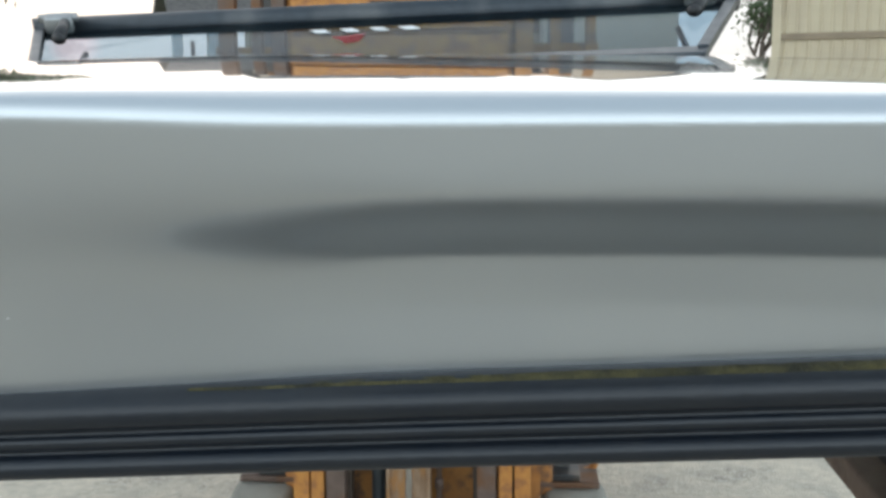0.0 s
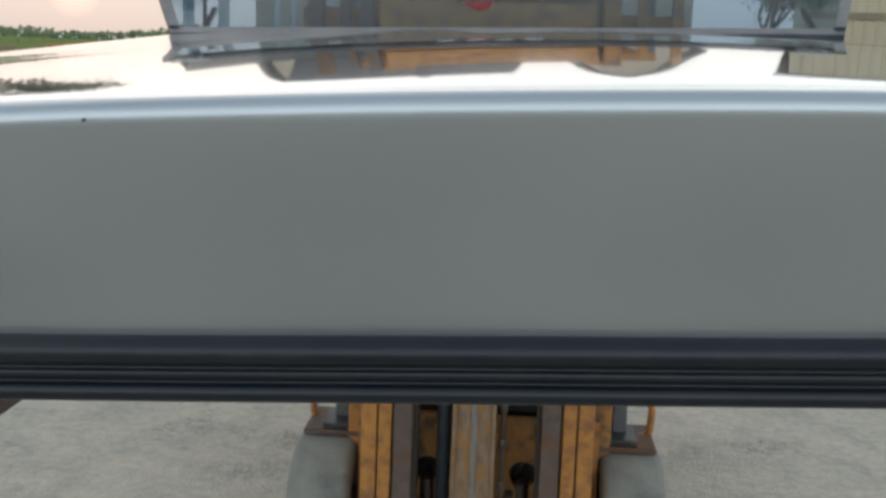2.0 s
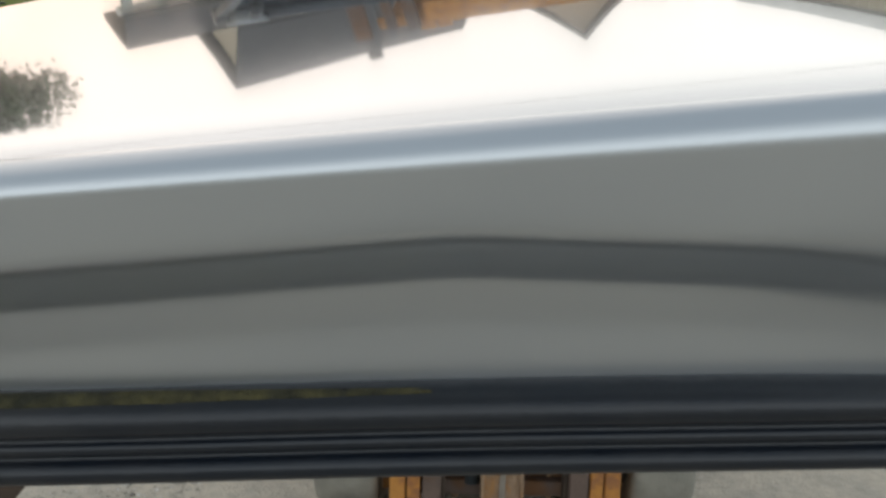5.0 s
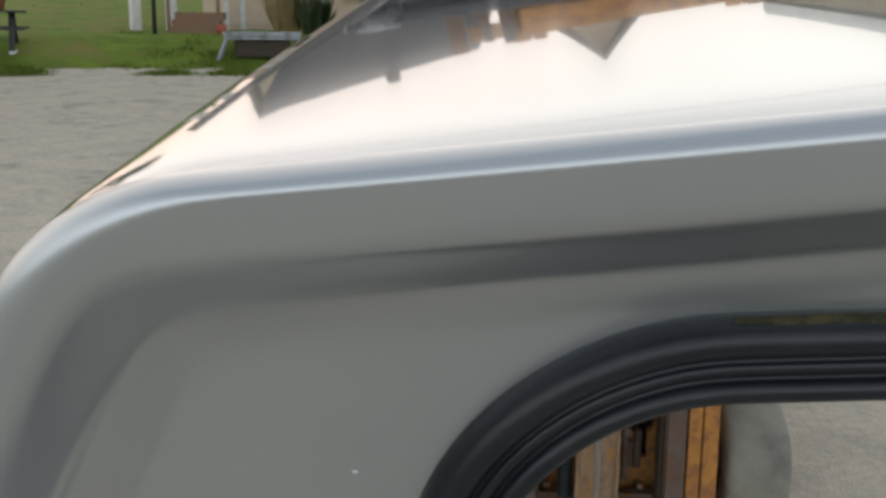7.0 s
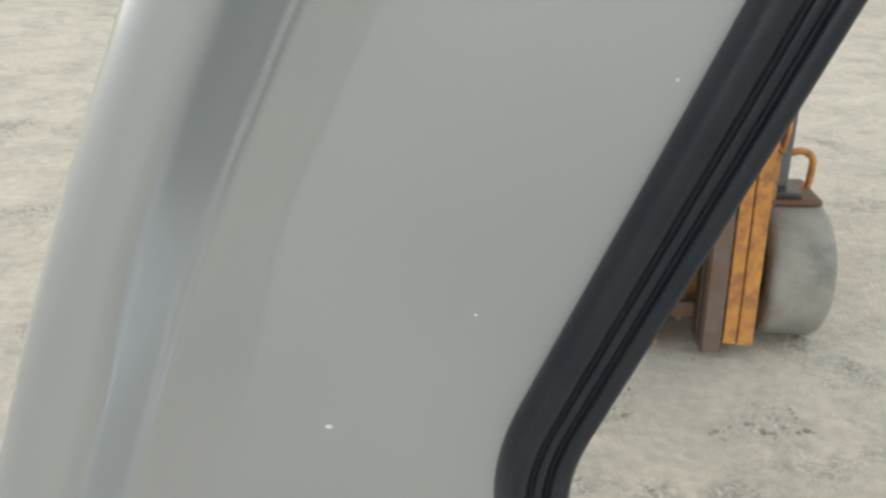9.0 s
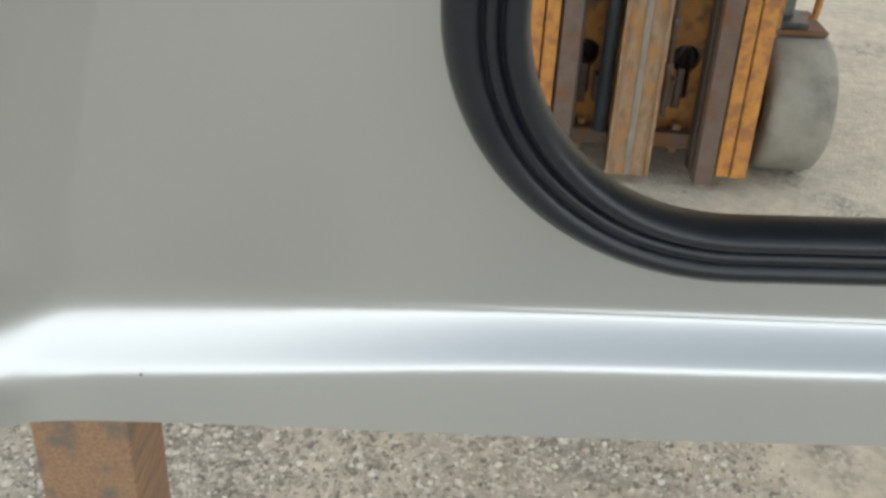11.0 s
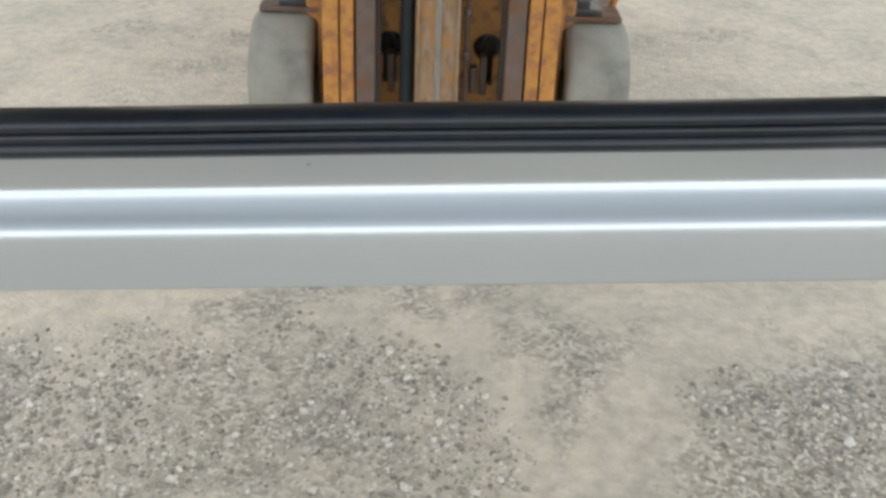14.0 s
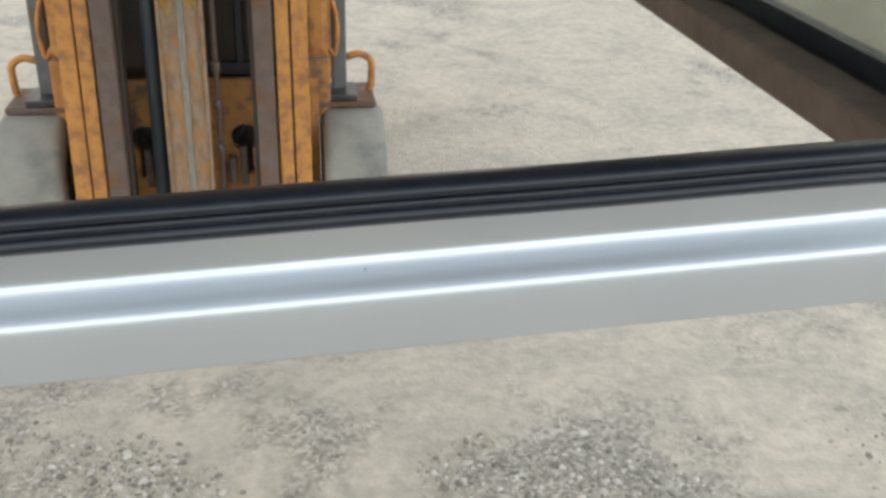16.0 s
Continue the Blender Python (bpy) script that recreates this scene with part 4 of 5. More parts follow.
        box_part("tilt_lug", (s * 0.155 - 0.012, py - 0.05, 0.06), (s * 0.155 + 0.012, py - 0.01, 0.16), WORN, body, 0.006)
    # solid dark boxes; the unlit hollow behind the plate is painted on them
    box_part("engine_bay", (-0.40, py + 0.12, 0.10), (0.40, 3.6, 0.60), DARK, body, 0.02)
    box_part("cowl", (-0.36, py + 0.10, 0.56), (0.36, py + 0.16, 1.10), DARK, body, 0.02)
    box_part("cowl_brace", (-0.06, py + 0.06, 0.56), (0.20, py + 0.10, 0.60), BLACK, body, 0.004)
    box_part("cowl_brace", (0.14, py + 0.06, 0.60), (0.165, py + 0.10, 0.95), BLACK, body, 0.004)
    for s in (-1, 1):
        lo, hi = sorted((s * 0.36, s * 0.44))
        box_part("side_frame", (lo, py + 0.03, 0.42), (hi, 3.7, 0.62), ORANGE_DUSTY, body, 0.01)
        # step plate over the wheel
        bm = bmesh.new()
        lo, hi = sorted((s * 0.375, s * 0.592))
        box(bm, (lo, 2.69, 0.457), (hi, 2.92, 0.470), 0.003)
        box(bm, (lo, 2.688, 0.452), (hi, 2.70, 0.470), 0.003)
        part("step_plate", bm, RUST, body, "rusty step plate", smooth=False)
        lo, hi = sorted((s * 0.40, s * 0.53))
        box_part("step_pad", (lo, 2.70, 0.470), (hi, 2.86, 0.490), GREASE, body, 0.004)
        # guard leg and front fender
        lo, hi = sorted((s * 0.452, s * 0.500))
        box_part("guard_leg", (lo, 2.78, 0.47), (hi, 2.84, 2.10), GREY_PAINT, body, 0.006, "grey overhead guard leg")
        lo, hi = sorted((s * 0.405, s * 0.435))
        box_part("tilt_cylinder", (lo, 2.80, 0.50), (hi, 2.85, 1.2), STRAW_PAINT, body, 0.006)
        lo, hi = sorted((s * 0.36, s * 0.44))
        bm = box(bmesh.new(), (lo, 2.74, 0.56), (hi, 2.90, 1.0), 0.02)
        part("fender_cheek", bm, ORANGE, body, smooth=False)
        # bent grab handle
        tube("grab_handle", [(s * 0.520, 2.83, 0.455), (s * 0.585, 2.83, 0.462), (s * 0.590, 2.83, 0.575), (s * 0.55, 2.83, 0.600), (s * 0.497, 2.83, 0.585)], 0.0125, ORANGE, body, "bent orange grab handle")
        # headlamp bracket loop above the handle
        tube("lamp_guard", [(s * 0.43, 2.76, 0.66), (s * 0.46, 2.76, 0.60), (s * 0.475, 2.76, 0.72), (s * 0.44, 2.76, 0.84)], 0.008, ORANGE, body)
    # overhead guard
    guard = new("overhead_guard")
    guard.parent = fl
    for x in np.linspace(-0.45, 0.45, 7):
        box_part("guard_bar", (x - 0.02, 2.80, 2.10), (x + 0.02, 3.9, 2.14), ORANGE_DUSTY, guard, 0.005)
    box_part("guard_edge", (-0.5, 2.76, 2.09), (0.5, 2.82, 2.15), ORANGE_DUSTY, guard, 0.006)
    box_part("guard_edge", (-0.5, 3.88, 2.09), (0.5, 3.94, 2.15), ORANGE_DUSTY, guard, 0.006)
    for s in (-1, 1):
        box_part("rear_leg", (s * 0.47 - 0.025, 3.85, 0.6), (s * 0.47 + 0.025, 3.91, 2.10), GREY_PAINT, guard, 0.006)
    box_part("counterweight", (-0.5, 3.6, 0.25), (0.5, 4.3, 0.95), ORANGE_DUSTY, fl, 0.06)
    # wheels
    for s in (-1, 1):
        for yy, r, w, x in ((2.72, 0.226, 0.205, 0.512), (4.05, 0.20, 0.17, 0.40)):
            wheel = new("wheel")
            wheel.parent = fl
            wheel.location = (s * x, yy, r - 0.004)
            prof = [(-w / 2, r * 0.60), (-w / 2, r * 0.90), (-w / 2 + 0.010, r * 0.965), (-w / 2 + 0.028, r), (w / 2 - 0.028, r), (w / 2 - 0.010, r * 0.965), (w / 2, r * 0.90), (w / 2, r * 0.60)]
            seg = 56
            v = [(a, b * math.cos(2 * math.pi * k / seg), b * math.sin(2 * math.pi * k / seg)) for k in range(seg) for a, b in prof]
            f = [(k * 8 + i, k * 8 + i + 1, ((k + 1) % seg) * 8 + i + 1, ((k + 1) % seg) * 8 + i) for k in range(seg) for i in range(7)]
            raw("tyre", v, f, TYRE, wheel, "dusty grey solid tyre")
            bm = bmesh.new()
            bmesh.ops.create_cone(bm, cap_ends=True, segments=40, radius1=r * 0.6, radius2=r * 0.6, depth=w * 0.7, matrix=Matrix.Rotation(math.pi / 2, 4, "Y"))
            bmesh.ops.create_cone(bm, cap_ends=True, segments=20, radius1=r * 0.22, radius2=r * 0.18, depth=w * 0.95, matrix=Matrix.Rotation(math.pi / 2, 4, "Y"))
            part("rim", bm, RUST, wheel, smooth=False)


YELLOWED = material("worn_yellow_paint", (0.58, 0.38, 0.10), 0.6, second=(0.45, 0.26, 0.06), scale=30, spot=(0.62, 0.55, 0.38), spot_scale=24, spot_at=0.62)
RIB = material("rubbed_grey_steel", (0.27, 0.245, 0.21), 0.55, 0.3, second=(0.20, 0.165, 0.125), scale=14, stretch=(6, 6, 1))
CYL = material("slate_cylinder_paint", (0.042, 0.052, 0.060), 0.45, 0.1, second=(0.03, 0.036, 0.041), scale=14)
STRAW_PAINT = material("faded_yellow_paint", (0.42, 0.33, 0.13), 0.6, scale=12, spot=(0.2, 0.14, 0.08), spot_scale=8)
build_forklift()


# ---- houses, sheds and the garden behind ----
def gable_roof(parent, x0, x1, y0, y1, z, h, over=0.4, along="x", name="roof"):
    bm = bmesh.new()
    if along == "x":
        a = [(x0 - over, y0 - over, z), (x0 - over, (y0 + y1) / 2, z + h), (x0 - over, y1 + over, z)]
        d = Vector((x1 - x0 + 2 * over, 0, 0))
    else:
        a = [(x0 - over, y0 - over, z), ((x0 + x1) / 2, y0 - over, z + h), (x1 + over, y0 - over, z)]
        d = Vector((0, y1 - y0 + 2 * over, 0))
    t = Vector((0, 0, 0.18))
    ring = [Vector(p) for p in a] + [Vector(p) + t for p in reversed(a)]
    v0 = [bm.verts.new(p) for p in ring]
    v1 = [bm.verts.new(p + d) for p in ring]
    bm.faces.new(v0)
    bm.faces.new(list(reversed(v1)))
    for i in range(6):
        j = (i + 1) % 6
        bm.faces.new((v0[j], v0[i], v1[i], v1[j]))
    bmesh.ops.recalc_face_normals(bm, faces=bm.faces[:])
    return part(name, bm, SHINGLE, parent, "grey shingled roof", smooth=False)


def walls(parent, x0, x1, y0, y1, z0, z1, mat, gable=0.0, along="x"):
    bm = bmesh.new()
    box(bm, (x0, y0, z0), (x1, y1, z1))
    if gable:
        if along == "x":
            tri = [((x0, y0, z1), (x0, y1, z1), (x0, (y0 + y1) / 2, z1 + gable)), ((x1, y0, z1), (x1, y1, z1), (x1, (y0 + y1) / 2, z1 + gable))]
        else:
            tri = [((x0, y0, z1), (x1, y0, z1), ((x0 + x1) / 2, y0, z1 + gable)), ((x0, y1, z1), (x1, y1, z1), ((x0 + x1) / 2, y1, z1 + gable))]
        for t in tri:
            bm.faces.new([bm.verts.new(p) for p in t])
    w = part("wall", bm, mat, parent, smooth=False)
    return w


def house_window(parent, x0, x1, z0, z1, y):
    w = new("window")
    w.parent = parent
    for nm, a, b in (("frame", (x0 - 0.08, y - 0.05, z0 - 0.08), (x0, y + 0.05, z1 + 0.08)), ("frame", (x1, y - 0.05, z0 - 0.08), (x1 + 0.08, y + 0.05, z1 + 0.08)),
                     ("frame", (x0, y - 0.05, z1), (x1, y + 0.05, z1 + 0.08)), ("sill", (x0 - 0.1, y - 0.09, z0 - 0.1), (x1 + 0.1, y + 0.05, z0))):
        box_part(nm, a, b, TRIM, w, 0.008)
    box_part("pane", (x0, y - 0.02, z0), (x1, y + 0.03, z1), PANE, w, 0.0)


def lap_siding(parent, x0, x1, y, z0, z1):
    z = z0
    while z < z1 - 0.02:
        bm = bmesh.new()
        h = min(0.19, z1 - z)
        v = [bm.verts.new(p) for p in ((x0, y - 0.022, z), (x1, y - 0.022, z), (x1, y - 0.004, z + h), (x0, y - 0.004, z + h), (x0, y + 0.004, z), (x1, y + 0.004, z))]
        bm.faces.new((v[0], v[1], v[2], v[3]))
        bm.faces.new((v[4], v[5], v[1], v[0]))
        part("siding_board", bm, SIDING, parent, smooth=False)
        z += h


def build_house_a():
    h = thing("house", "tan sided house with grey shingle roof and white porch posts", "house", Matrix.Translation((-6.48, 26.05, 0)) @ Matrix.Rotation(radians(34), 4, "Z") @ Matrix.Translation((6.4, -26.5, 0)))
    zb = 1.25
    wa = walls(h, -6.4, 2.5, 26.5, 28.0, zb - 0.4, zb + 2.5, SIDING, 1.0, "x")
    lap_siding(wa, -6.4, 2.5, 26.5, zb, zb + 2.5)
    gable_roof(h, -8.65, 2.5, 26.6, 27.9, zb + 2.45, 1.15, 0.25, "x", "porch_roof")
    walls(h, -5.3, 2.5, 28.05, 30.95, zb - 0.4, zb + 3.9, SIDING, 2.5, "x")
    gable_roof(h, -5.3, 2.5, 28.0, 31.0, zb + 3.85, 2.65, 0.35)
    box_part("chimney", (-0.9, 29.3, zb + 6.0), (-0.55, 29.65, zb + 7.0), SHINGLE, h, 0.02, "dark chimney stack")
    for x in (-8.62, -7.70):
        bm = box(bmesh.new(), (x - 0.12, 26.62, zb - 0.35), (x + 0.12, 26.86, zb + 2.4), 0.02)
        part("porch_post", bm, TRIM, h, "white square porch post", smooth=False)
    box_part("porch_beam", (-8.9, 26.6, zb + 2.3), (-6.4, 26.9, zb + 2.5), TRIM, h, 0.02)
    house_window(h, -5.35, -4.75, zb + 0.8, zb + 1.85, 26.46)
    house_window(h, -2.9, -1.9, zb + 0.8, zb + 1.85, 26.46)
    for x in (-5.9, -6.35):
        box_part("corner_board", (x - 0.07, 26.42, zb - 0.2), (x + 0.07, 26.47, zb + 2.45), TRIM, h, 0.006)
    steps = thing("porch_steps", "small weathered wooden porch steps beside the house", "steps", Matrix.Translation((-6.75, 24.3, rise(-6.75, 24.3) + 0.1)))
    for i in range(3):
        box_part("tread", (-0.6, -0.3 + 0.28 * i, 0.18 * i), (0.6, 0.02 + 0.28 * i, 0.18 * i + 0.18), WOOD, steps, 0.01)
    for x in (-0.6, 0.6):
        box_part("rail_post", (x - 0.04, -0.3, 0), (x + 0.04, -0.22, 1.0), WOOD, steps, 0.006)
        box_part("hand_rail", (x - 0.04, -0.3, 1.0), (x + 0.04, 0.6, 1.06), WOOD, steps, 0.006)
    pot = thing("red_bucket", "small red bucket by the porch steps", "bucket", Matrix.Translation((-6.05, 23.9, rise(-6.05, 23.9) + 0.12)))
    part("pail", rod(bmesh.new(), (0, 0, 0), (0, 0, 0.26), 0.10, 18, 0.13), RED_PLASTIC, pot)
    tube("bail", [(-0.125, 0, 0.26), (-0.08, 0, 0.36), (0.08, 0, 0.36), (0.125, 0, 0.26)], 0.007, STEEL, pot)


def build_house_b():
    h = thing("house", "tan gabled house beyond the yard with small windows", "house", Matrix.Translation((0, 0, 0)))
    wa = walls(h, 0.9, 4.2, 25.0, 32.0, 0.6, 4.7, SIDING, 2.5, "y")
    lap_siding(wa, 0.9, 4.2, 25.0, 0.8, 4.7)
    gable_roof(h, 0.9, 4.2, 25.0, 32.0, 4.64, 2.6, 0.35, "y")
    for x in (1.55, 2.55, 3.55):
        house_window(h, x - 0.35, x + 0.35, 2.2, 2.7, 24.97)


def build_metal_building():
    """Gable end of a ribbed steel building; its near corner at the origin of the thing."""
    b = thing("metal_building", "tan ribbed steel workshop building with a low gable", "workshop building", pose(3.86, 14.0, 0, 0, 0, -15))
    w, deep, z0, eave, peak = 6.4, 12.0, 0.1, 4.3, 5.9
    top = lambda x: eave + (peak - eave) * (1 - abs(x - w / 2) / (w / 2))
    prof = []
    x = 0.0
    while x < w:
        prof += [(x, 0), (x + 0.10, 0), (x + 0.115, -0.02), (x + 0.135, -0.02), (x + 0.15, 0)]
        x += 0.15
    n = len(prof)
    for nm, za, zb in (("lower_sheet", lambda q: z0, lambda q: 2.50), ("upper_sheet", lambda q: 2.55, top)):
        v = [(q, d, f(q)) for f in (za, zb) for q, d in prof]
        raw(nm, v, [(i, i + 1, n + i + 1, n + i) for i in range(n - 1)], METAL_SIDING, b, smooth=False)
    box_part("belt_flashing", (-0.01, -0.045, 2.47), (w, 0.02, 2.56), TRIM_TAN, b, 0.006)
    box_part("corner_flashing", (-0.06, -0.05, z0), (0.06, 0.08, eave), METAL_SIDING, b, 0.006)
    box_part("side_wall", (0, 0.03, z0), (w, deep, eave), METAL_SIDING, b, 0.0)
    gable_roof(b, 0, w, 0, deep, eave - 0.02, peak - eave, 0.25, "y")
    for sx in (-1, 1):
        bm = bmesh.new()
        ends = [(w / 2 + sx * (w / 2 + 0.27), eave - 0.06), (w / 2, peak + 0.06)]
        q = [bm.verts.new((px, yy, pz + dz)) for yy in (-0.32, -0.26) for px, pz in ends for dz in (0.0, 0.26)]
        bmesh.ops.convex_hull(bm, input=q)
        part("rake_trim", bm, TRIM, b, "pale rake trim", smooth=False)


TRIM_TAN = material("dark_tan_flashing", (0.26, 0.20, 0.13), 0.5, scale=5)
build_house_a()
build_house_b()
build_metal_building()


def build_tree(x, y, height, seed, leaves=2600, label="broad green tree at the edge of the lawn", clump=0.055):
    rnd = random.Random(seed)
    base = rise(x, y)
    t = thing("tree", label, "tree", Matrix.Translation((x, y, base)), "trees")
    bm = bmesh.new()
    tips = []
    def limb(a, d, ln, r, depth):
        b = a + d * ln
        rod(bm, a, b, r, 8, r * 0.62)
        if depth == 0:
            tips.append(b)
            return
        for _ in range(rnd.choice((2, 3, 3))):
            nd = (d + Vector((rnd.uniform(-1, 1), rnd.uniform(-1, 1), rnd.uniform(-0.25, 0.7))) * 0.75).normalized()
            limb(b, nd, ln * rnd.uniform(0.6, 0.85), r * 0.6, depth - 1)
        if depth <= 2:
            tips.append(b)
    limb(Vector((0, 0, -0.1)), Vector((0.04, 0, 1)), height * 0.3, height * 0.032, 4)
    part("trunk", bm, BARK, t)
    v, f = [], []
    per = max(6, leaves // max(1, len(tips)))
    for tip in tips:
        for _ in range(per):
            c = tip + Vector((rnd.gauss(0, 1), rnd.gauss(0, 1), rnd.gauss(0, 0.7))) * height * clump
            s = rnd.uniform(0.05, 0.12) * height / 6
            q = Euler((rnd.uniform(0, 6.3), rnd.uniform(0, 6.3), rnd.uniform(0, 6.3))).to_matrix()
            k = len(v)
            v += [c + q @ Vector(p) for p in ((-s, 0, 0), (0, -s * 0.5, s * 0.1), (s, 0, 0), (0, s * 0.5, s * 0.1))]
            f.append((k, k + 1, k + 2, k + 3))
    raw("crown", v, f, LEAF, t, smooth=False)


build_tree(-10.0, 15.3, 6.1, 5, leaves=4200, clump=0.042)
build_tree(-14.5, 14.5, 6.8, 8)
for i, (x, y, hh) in enumerate(((10.5, 44, 6.5), (13.5, 47, 7.5))):
    build_tree(x, y, hh, 20 + i, leaves=1600, label="dark green tree in the distance")


def build_far_hedge():
    """Rough meadow edge with white blooms and a far line of bushes."""
    rnd = random.Random(3)
    v, f, fv, ff = [], [], [], []
    def blade(vv, fa, c, s):
        q = Euler((rnd.uniform(0, 6.3), rnd.uniform(0, 6.3), rnd.uniform(0, 6.3))).to_matrix()
        k = len(vv)
        vv += [c + q @ Vector(p) for p in ((-s, 0, 0), (0, -s * 0.5, 0), (s, 0, 0), (0, s * 0.5, 0))]
        fa.append((k, k + 1, k + 2, k + 3))
    # a low, far line of bushes and small trees
    for i in range(12000):
        az = radians(rnd.uniform(-60, -15))
        r = rnd.uniform(105, 125)
        x, y = r * math.sin(az), r * math.cos(az)
        top = 1.0 + 1.2 * noise.noise((x * 0.05, y * 0.05, 7)) + 0.8 * noise.noise((x * 0.16, y * 0.16, 7))
        blade(v, f, Vector((x, y, rise(x, y) + rnd.uniform(0, max(0.4, top)))), rnd.uniform(0.2, 0.5))
    # rough growth on the meadow before them
    for i in range(5000):
        az = radians(rnd.uniform(-60, -17))
        r = rnd.uniform(38, 90)
        x, y = r * math.sin(az), r * math.cos(az)
        if noise.noise((x * 0.12, y * 0.12, 5)) < rnd.uniform(-0.4, 0.3):
            continue
        blade(v, f, Vector((x, y, rise(x, y) + rnd.uniform(0, 0.16))), rnd.uniform(0.06, 0.14))
    for i in range(90):
        az = radians(rnd.uniform(-60, -17))
        r = rnd.uniform(56, 80)
        x, y = r * math.sin(az), r * math.cos(az)
        c = Vector((x, y, rise(x, y) + rnd.uniform(0.15, 0.45)))
        for _ in range(4):
            blade(fv, ff, c + Vector((rnd.gauss(0, 0.06), rnd.gauss(0, 0.06), rnd.gauss(0, 0.04))), rnd.uniform(0.08, 0.17))
    tagged(raw("hedge", v, f, MEADOW, smooth=False), "rough green bushes far across the meadow", "bushes", kind="stuff")
    tagged(raw("blossom", fv, ff, FLOWER, smooth=False), "scattered white blooms in the far meadow", "flowers", kind="stuff")


build_far_hedge()


def build_picnic_table():
    x, y = -10.2, 20.1
    t = thing("picnic_table", "black picnic table with splayed legs on the lawn", "table", pose(x, y, rise(x, y) + 0.10, 0, 0, 20) @ Matrix.Scale(1.12, 4))
    for i in range(5):
        box_part("top_board", (-0.9, -0.36 + i * 0.145, 0.72), (0.9, -0.225 + i * 0.145, 0.76), BLACK_PAINT, t, 0.005)
    for sx in (-0.65, 0.65):
        for sy in (-1, 1):
            bm = bmesh.new()
            rod(bm, (sx, sy * 0.12, 0.72), (sx, sy * 0.62, 0.02), 0.05, 4)
            part("leg", bm, BLACK_PAINT, t, smooth=False)
        box_part("foot", (sx - 0.05, -0.7, 0.0), (sx + 0.05, 0.7, 0.05), TRIM, t, 0.005)
    for sy in (-1, 1):
        box_part("seat_board", (-0.9, sy * 0.75 - 0.12, 0.42), (0.9, sy * 0.75 + 0.12, 0.46), BLACK_PAINT, t, 0.005)


def build_pot():
    x, y = -9.75, 20.3
    z = rise(-10.2, 20.1) + 0.10 + 0.76 * 1.12
    t = thing("flower_pot", "terracotta flower pot standing on the black picnic table", "flower pot", pose(x, y, z))
    prof = [(0.0, 0.0), (0.10, 0.0), (0.145, 0.22), (0.165, 0.22), (0.168, 0.28), (0.150, 0.285), (0.138, 0.25), (0.0, 0.25)]
    seg = 24
    v = [(r * math.cos(2 * math.pi * k / seg), r * math.sin(2 * math.pi * k / seg), h) for k in range(seg) for r, h in prof]
    n = len(prof)
    f = [(k * n + i, ((k + 1) % seg) * n + i, ((k + 1) % seg) * n + i + 1, k * n + i + 1) for k in range(seg) for i in range(n - 1)]
    raw("pot", v, f, TERRACOTTA, t)
    b = thing("crate", "faded tan wooden crate on the black picnic table", "crate", pose(-10.75, 20.0, z, 0, 0, 24))
    for i in range(2):
        for sy in (-0.17, 0.155):
            box_part("slat", (-0.26, sy, 0.02 + i * 0.11), (0.26, sy + 0.015, 0.11 + i * 0.11), TAN_WOOD, b, 0.003)
    for sx in (-0.26, 0.245):
        box_part("end_board", (sx, -0.155, 0.0), (sx + 0.015, 0.155, 0.22), TAN_WOOD, b, 0.003)


TAN_WOOD = material("faded_tan_wood", (0.36, 0.27, 0.16), 0.8, second=(0.28, 0.20, 0.12), scale=12, stretch=(1, 8, 8))


def build_ramp():
    x, y = -4.73, 21.8
    t = thing("loading_ramp", "low pale steel loading ramp at the lawn's edge", "ramp", pose(x, y, rise(x, y) + 0.06, 0, 0, 11))
    box_part("deck", (-0.75, -0.5, 0.42), (0.85, 0.5, 0.52), PALE_STEEL, t, 0.02)
    box_part("deck_edge", (-0.78, -0.53, 0.50), (0.88, -0.47, 0.60), PALE_STEEL, t, 0.01)
    for sx, dx in ((-0.70, -0.18), (0.78, 0.16)):
        for sy in (-0.45, 0.45):
            part("splayed_leg", rod(bmesh.new(), (sx, sy, 0.44), (sx + dx, sy, -0.02), 0.05, 4), PALE_STEEL, t, smooth=False)
    # added dark block whose colour stands for the shade under the deck
    box_part("under_deck_shade", (-0.55, -0.4, 0.05), (0.65, 0.4, 0.40), DARK, t, 0.03)


def build_shrub(x, y, h, mat, label):
    rnd = random.Random(int(x * 10))
    v, f = [], []
    for i in range(420):
        a, r = rnd.uniform(0, 6.28), rnd.uniform(0, 0.25)
        b = Vector((r * math.cos(a), r * math.sin(a), 0))
        tip = b * rnd.uniform(1.5, 3.2) + Vector((0, 0, h * rnd.uniform(0.6, 1)))
        s = Vector((math.cos(a + 1.57), math.sin(a + 1.57), 0)) * 0.02
        k = len(v)
        v += [b - s, b + s, (b + tip) / 2 + s * 1.2 + Vector((0, 0, h * 0.1)), tip]
        f.append((k, k + 1, k + 2, k + 3))
    ob = raw("grass_clump", v, f, mat, smooth=False)
    ob.location = (x, y, rise(x, y))
    tagged(ob, label, "ornamental grass")


build_picnic_table()
build_pot()
build_ramp()
build_shrub(-4.6, 24.7, 1.5, STRAW, "tall straw-coloured grass clump by the house")
build_shrub(-3.95, 24.8, 1.3, LEAF, "dark green grass clump by the house")
pole = thing("sign_post", "thin dark post standing in the lawn", "post", Matrix.Translation((-7.45, 23.2, rise(-7.45, 23.2))))
rod_part("shaft", (0, 0, -0.2), (0, 0, 2.2), 0.05, BLACK_PAINT, pole)
rod_part("cap", (0, 0, 2.2), (0, 0, 2.25), 0.06, BLACK_PAINT, pole)


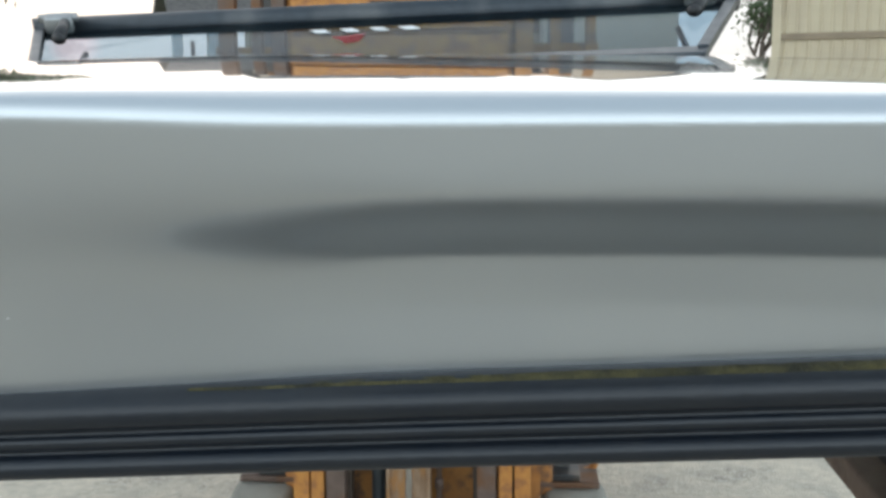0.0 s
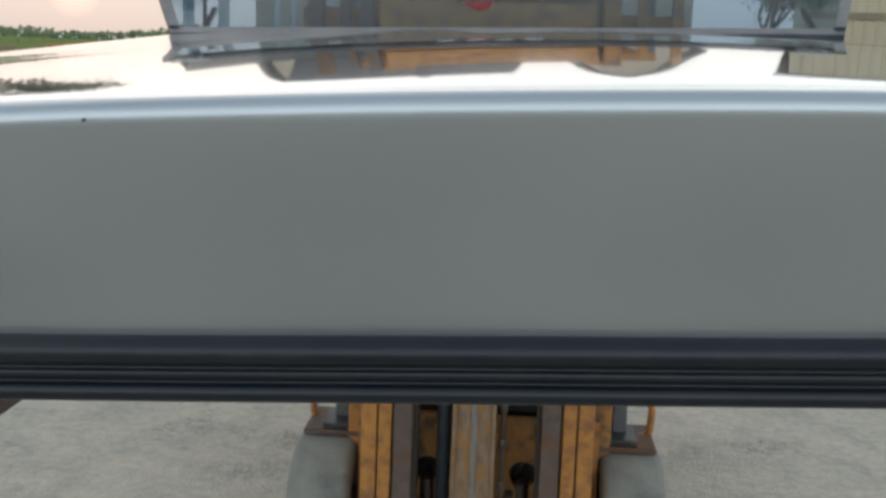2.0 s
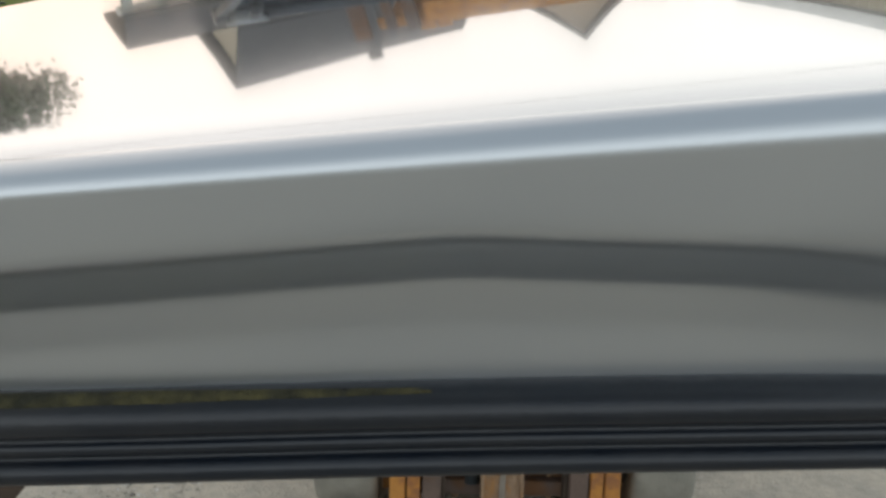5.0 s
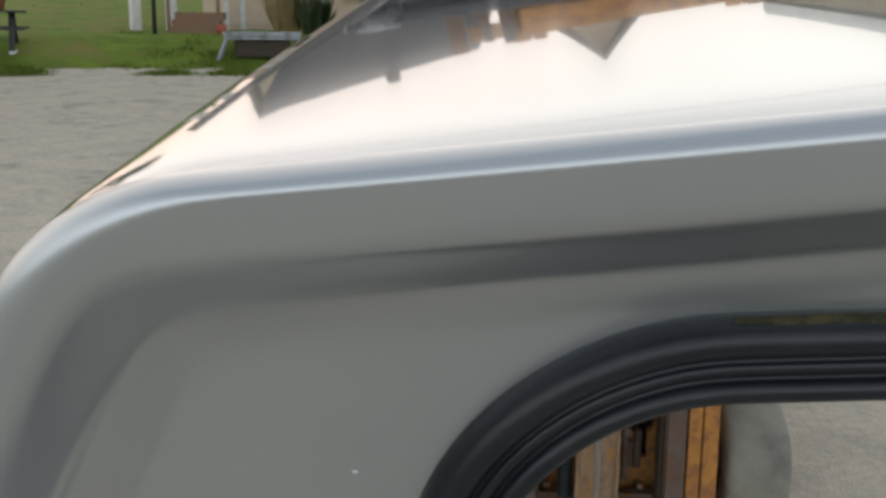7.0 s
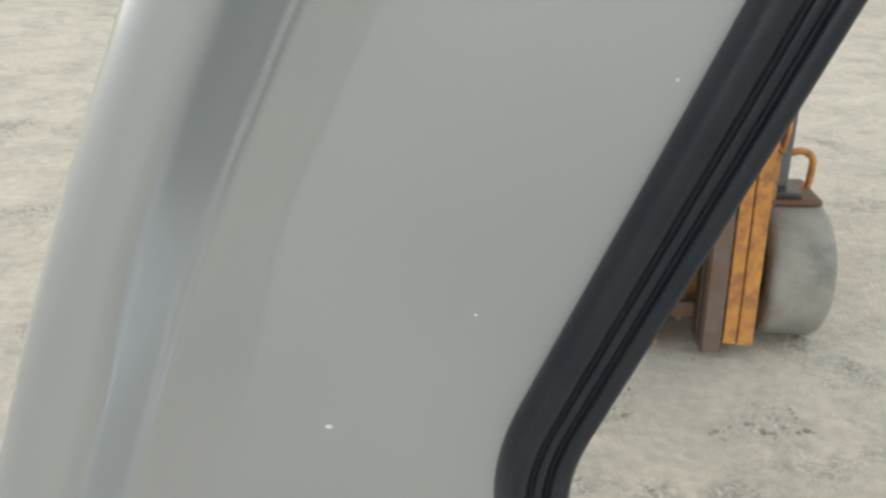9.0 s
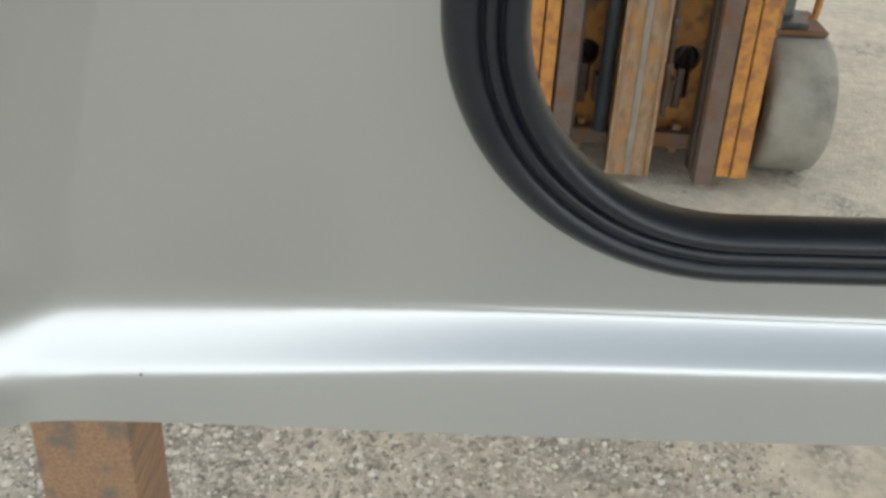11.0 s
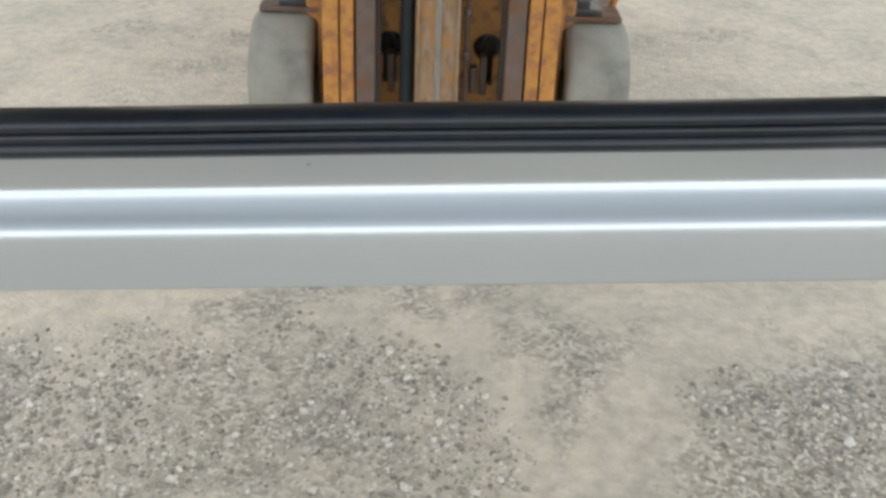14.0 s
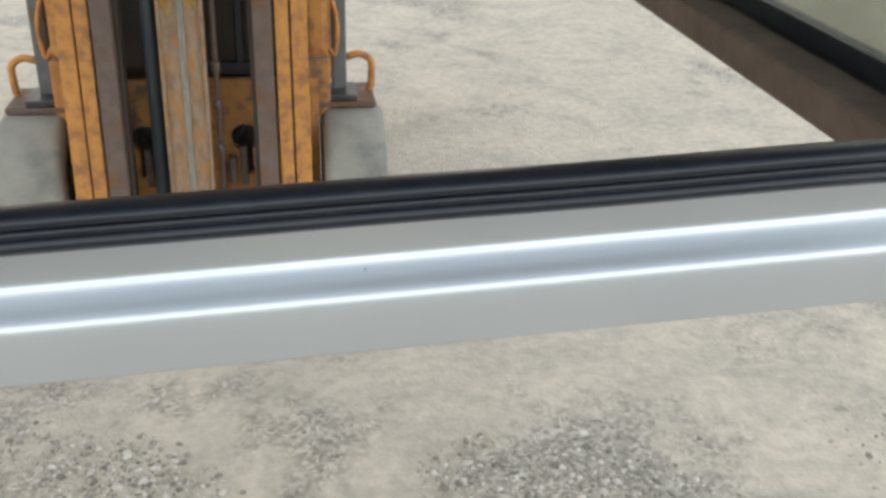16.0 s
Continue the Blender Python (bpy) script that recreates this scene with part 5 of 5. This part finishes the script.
def build_wire():
    p = [(-30 + 2.6 * i, 9.0 + 0.65 * i, 8.75 + 0.0016 * (i - 13) ** 2) for i in range(28)]
    ob = tube("power_line", p, 0.025, CABLE, seg=6)
    tagged(ob, "thin dark overhead cable", "cable")
    for x, y in ((-30, 9.0), (40.2, 26.55)):
        t = thing("utility_pole", "brown timber utility pole carrying the cable", "utility pole", Matrix.Translation((x, y, rise(x, y) - 0.3)))
        top = 9.15 - rise(x, y)
        rod_part("shaft", (0, 0, 0), (0, 0, top + 0.6), 0.15, WOOD, t, r2=0.11)
        box_part("crossarm", (-0.08, -0.8, top), (0.08, 0.8, top + 0.14), WOOD, t, 0.01)


build_wire()


# ---- loose stones on the yard ----
def build_stones():
    rnd = np.random.RandomState(5)
    ico = [(0, 0, 1), (0.894, 0, 0.447), (0.276, 0.851, 0.447), (-0.724, 0.526, 0.447), (-0.724, -0.526, 0.447), (0.276, -0.851, 0.447)]
    tri = [(0, 1, 2), (0, 2, 3), (0, 3, 4), (0, 4, 5), (0, 5, 1)]
    ico = np.array(ico + [(a * 1.05, b * 1.05, -0.35) for a, b, c in ico[1:]])
    tri += [(i, i + 5, i + 6 if i < 5 else 6) for i in range(1, 6)] + [(i, i + 6 if i < 5 else 6, i + 1 if i < 5 else 1) for i in range(1, 6)]
    tri = np.array(tri)
    n = 150000
    x = rnd.uniform(-1.9, 1.9, n)
    y = 0.25 + 3.0 * rnd.uniform(0, 1, n) ** 1.15
    # thick where nobody drives, thin in the wheel lane and round the machine
    def wanted(a, b):
        patch = noise.noise((a * 1.6, b * 1.6, 4)) + 0.6 * noise.noise((a * 4, b * 4, 4))
        lane = max(0.0, 1 - abs(0.900 * a - 0.435 * b + 0.146) / 0.17)
        return patch + 0.30 * (1 - float(step01(a, -0.1, 0.35))) - 0.12 - 0.85 * float(step01(b, 1.38, 1.80)) - 0.5 * lane
    keep = np.array([wanted(a, b) > rnd.uniform(-0.34, 0.30) for a, b in zip(x, y)])
    x, y = x[keep], y[keep]
    n = len(x)
    s = np.clip(rnd.lognormal(-5.65, 0.5, n), 0.0015, 0.013)
    ang = rnd.uniform(0, 6.283, n)
    jit = 1 + rnd.uniform(-0.3, 0.3, (n, len(ico), 1))
    v = ico[None] * jit * s[:, None, None] * np.stack([rnd.uniform(0.8, 1.4, n), rnd.uniform(0.7, 1.1, n), rnd.uniform(0.4, 0.8, n)], 1)[:, None, :]
    c, d = np.cos(ang)[:, None], np.sin(ang)[:, None]
    vx, vy = v[:, :, 0] * c - v[:, :, 1] * d, v[:, :, 0] * d + v[:, :, 1] * c
    v = np.stack([vx + x[:, None], vy + y[:, None], v[:, :, 2] + s[:, None] * 0.12], 2).reshape(-1, 3)
    f = (tri[None] + (np.arange(n) * len(ico))[:, None, None]).reshape(-1, 3)
    me = bpy.data.meshes.new("loose_stones")
    me.vertices.add(len(v))
    me.vertices.foreach_set("co", v.ravel())
    me.loops.add(f.size)
    me.loops.foreach_set("vertex_index", f.ravel())
    me.polygons.add(len(f))
    me.polygons.foreach_set("loop_start", np.arange(0, f.size, 3))
    me.update(calc_edges=True)
    me.validate()
    me.materials.append(STONE)
    tagged(new("loose_stones", me), "loose grey and buff gravel stones", "gravel", kind="stuff")


build_stones()
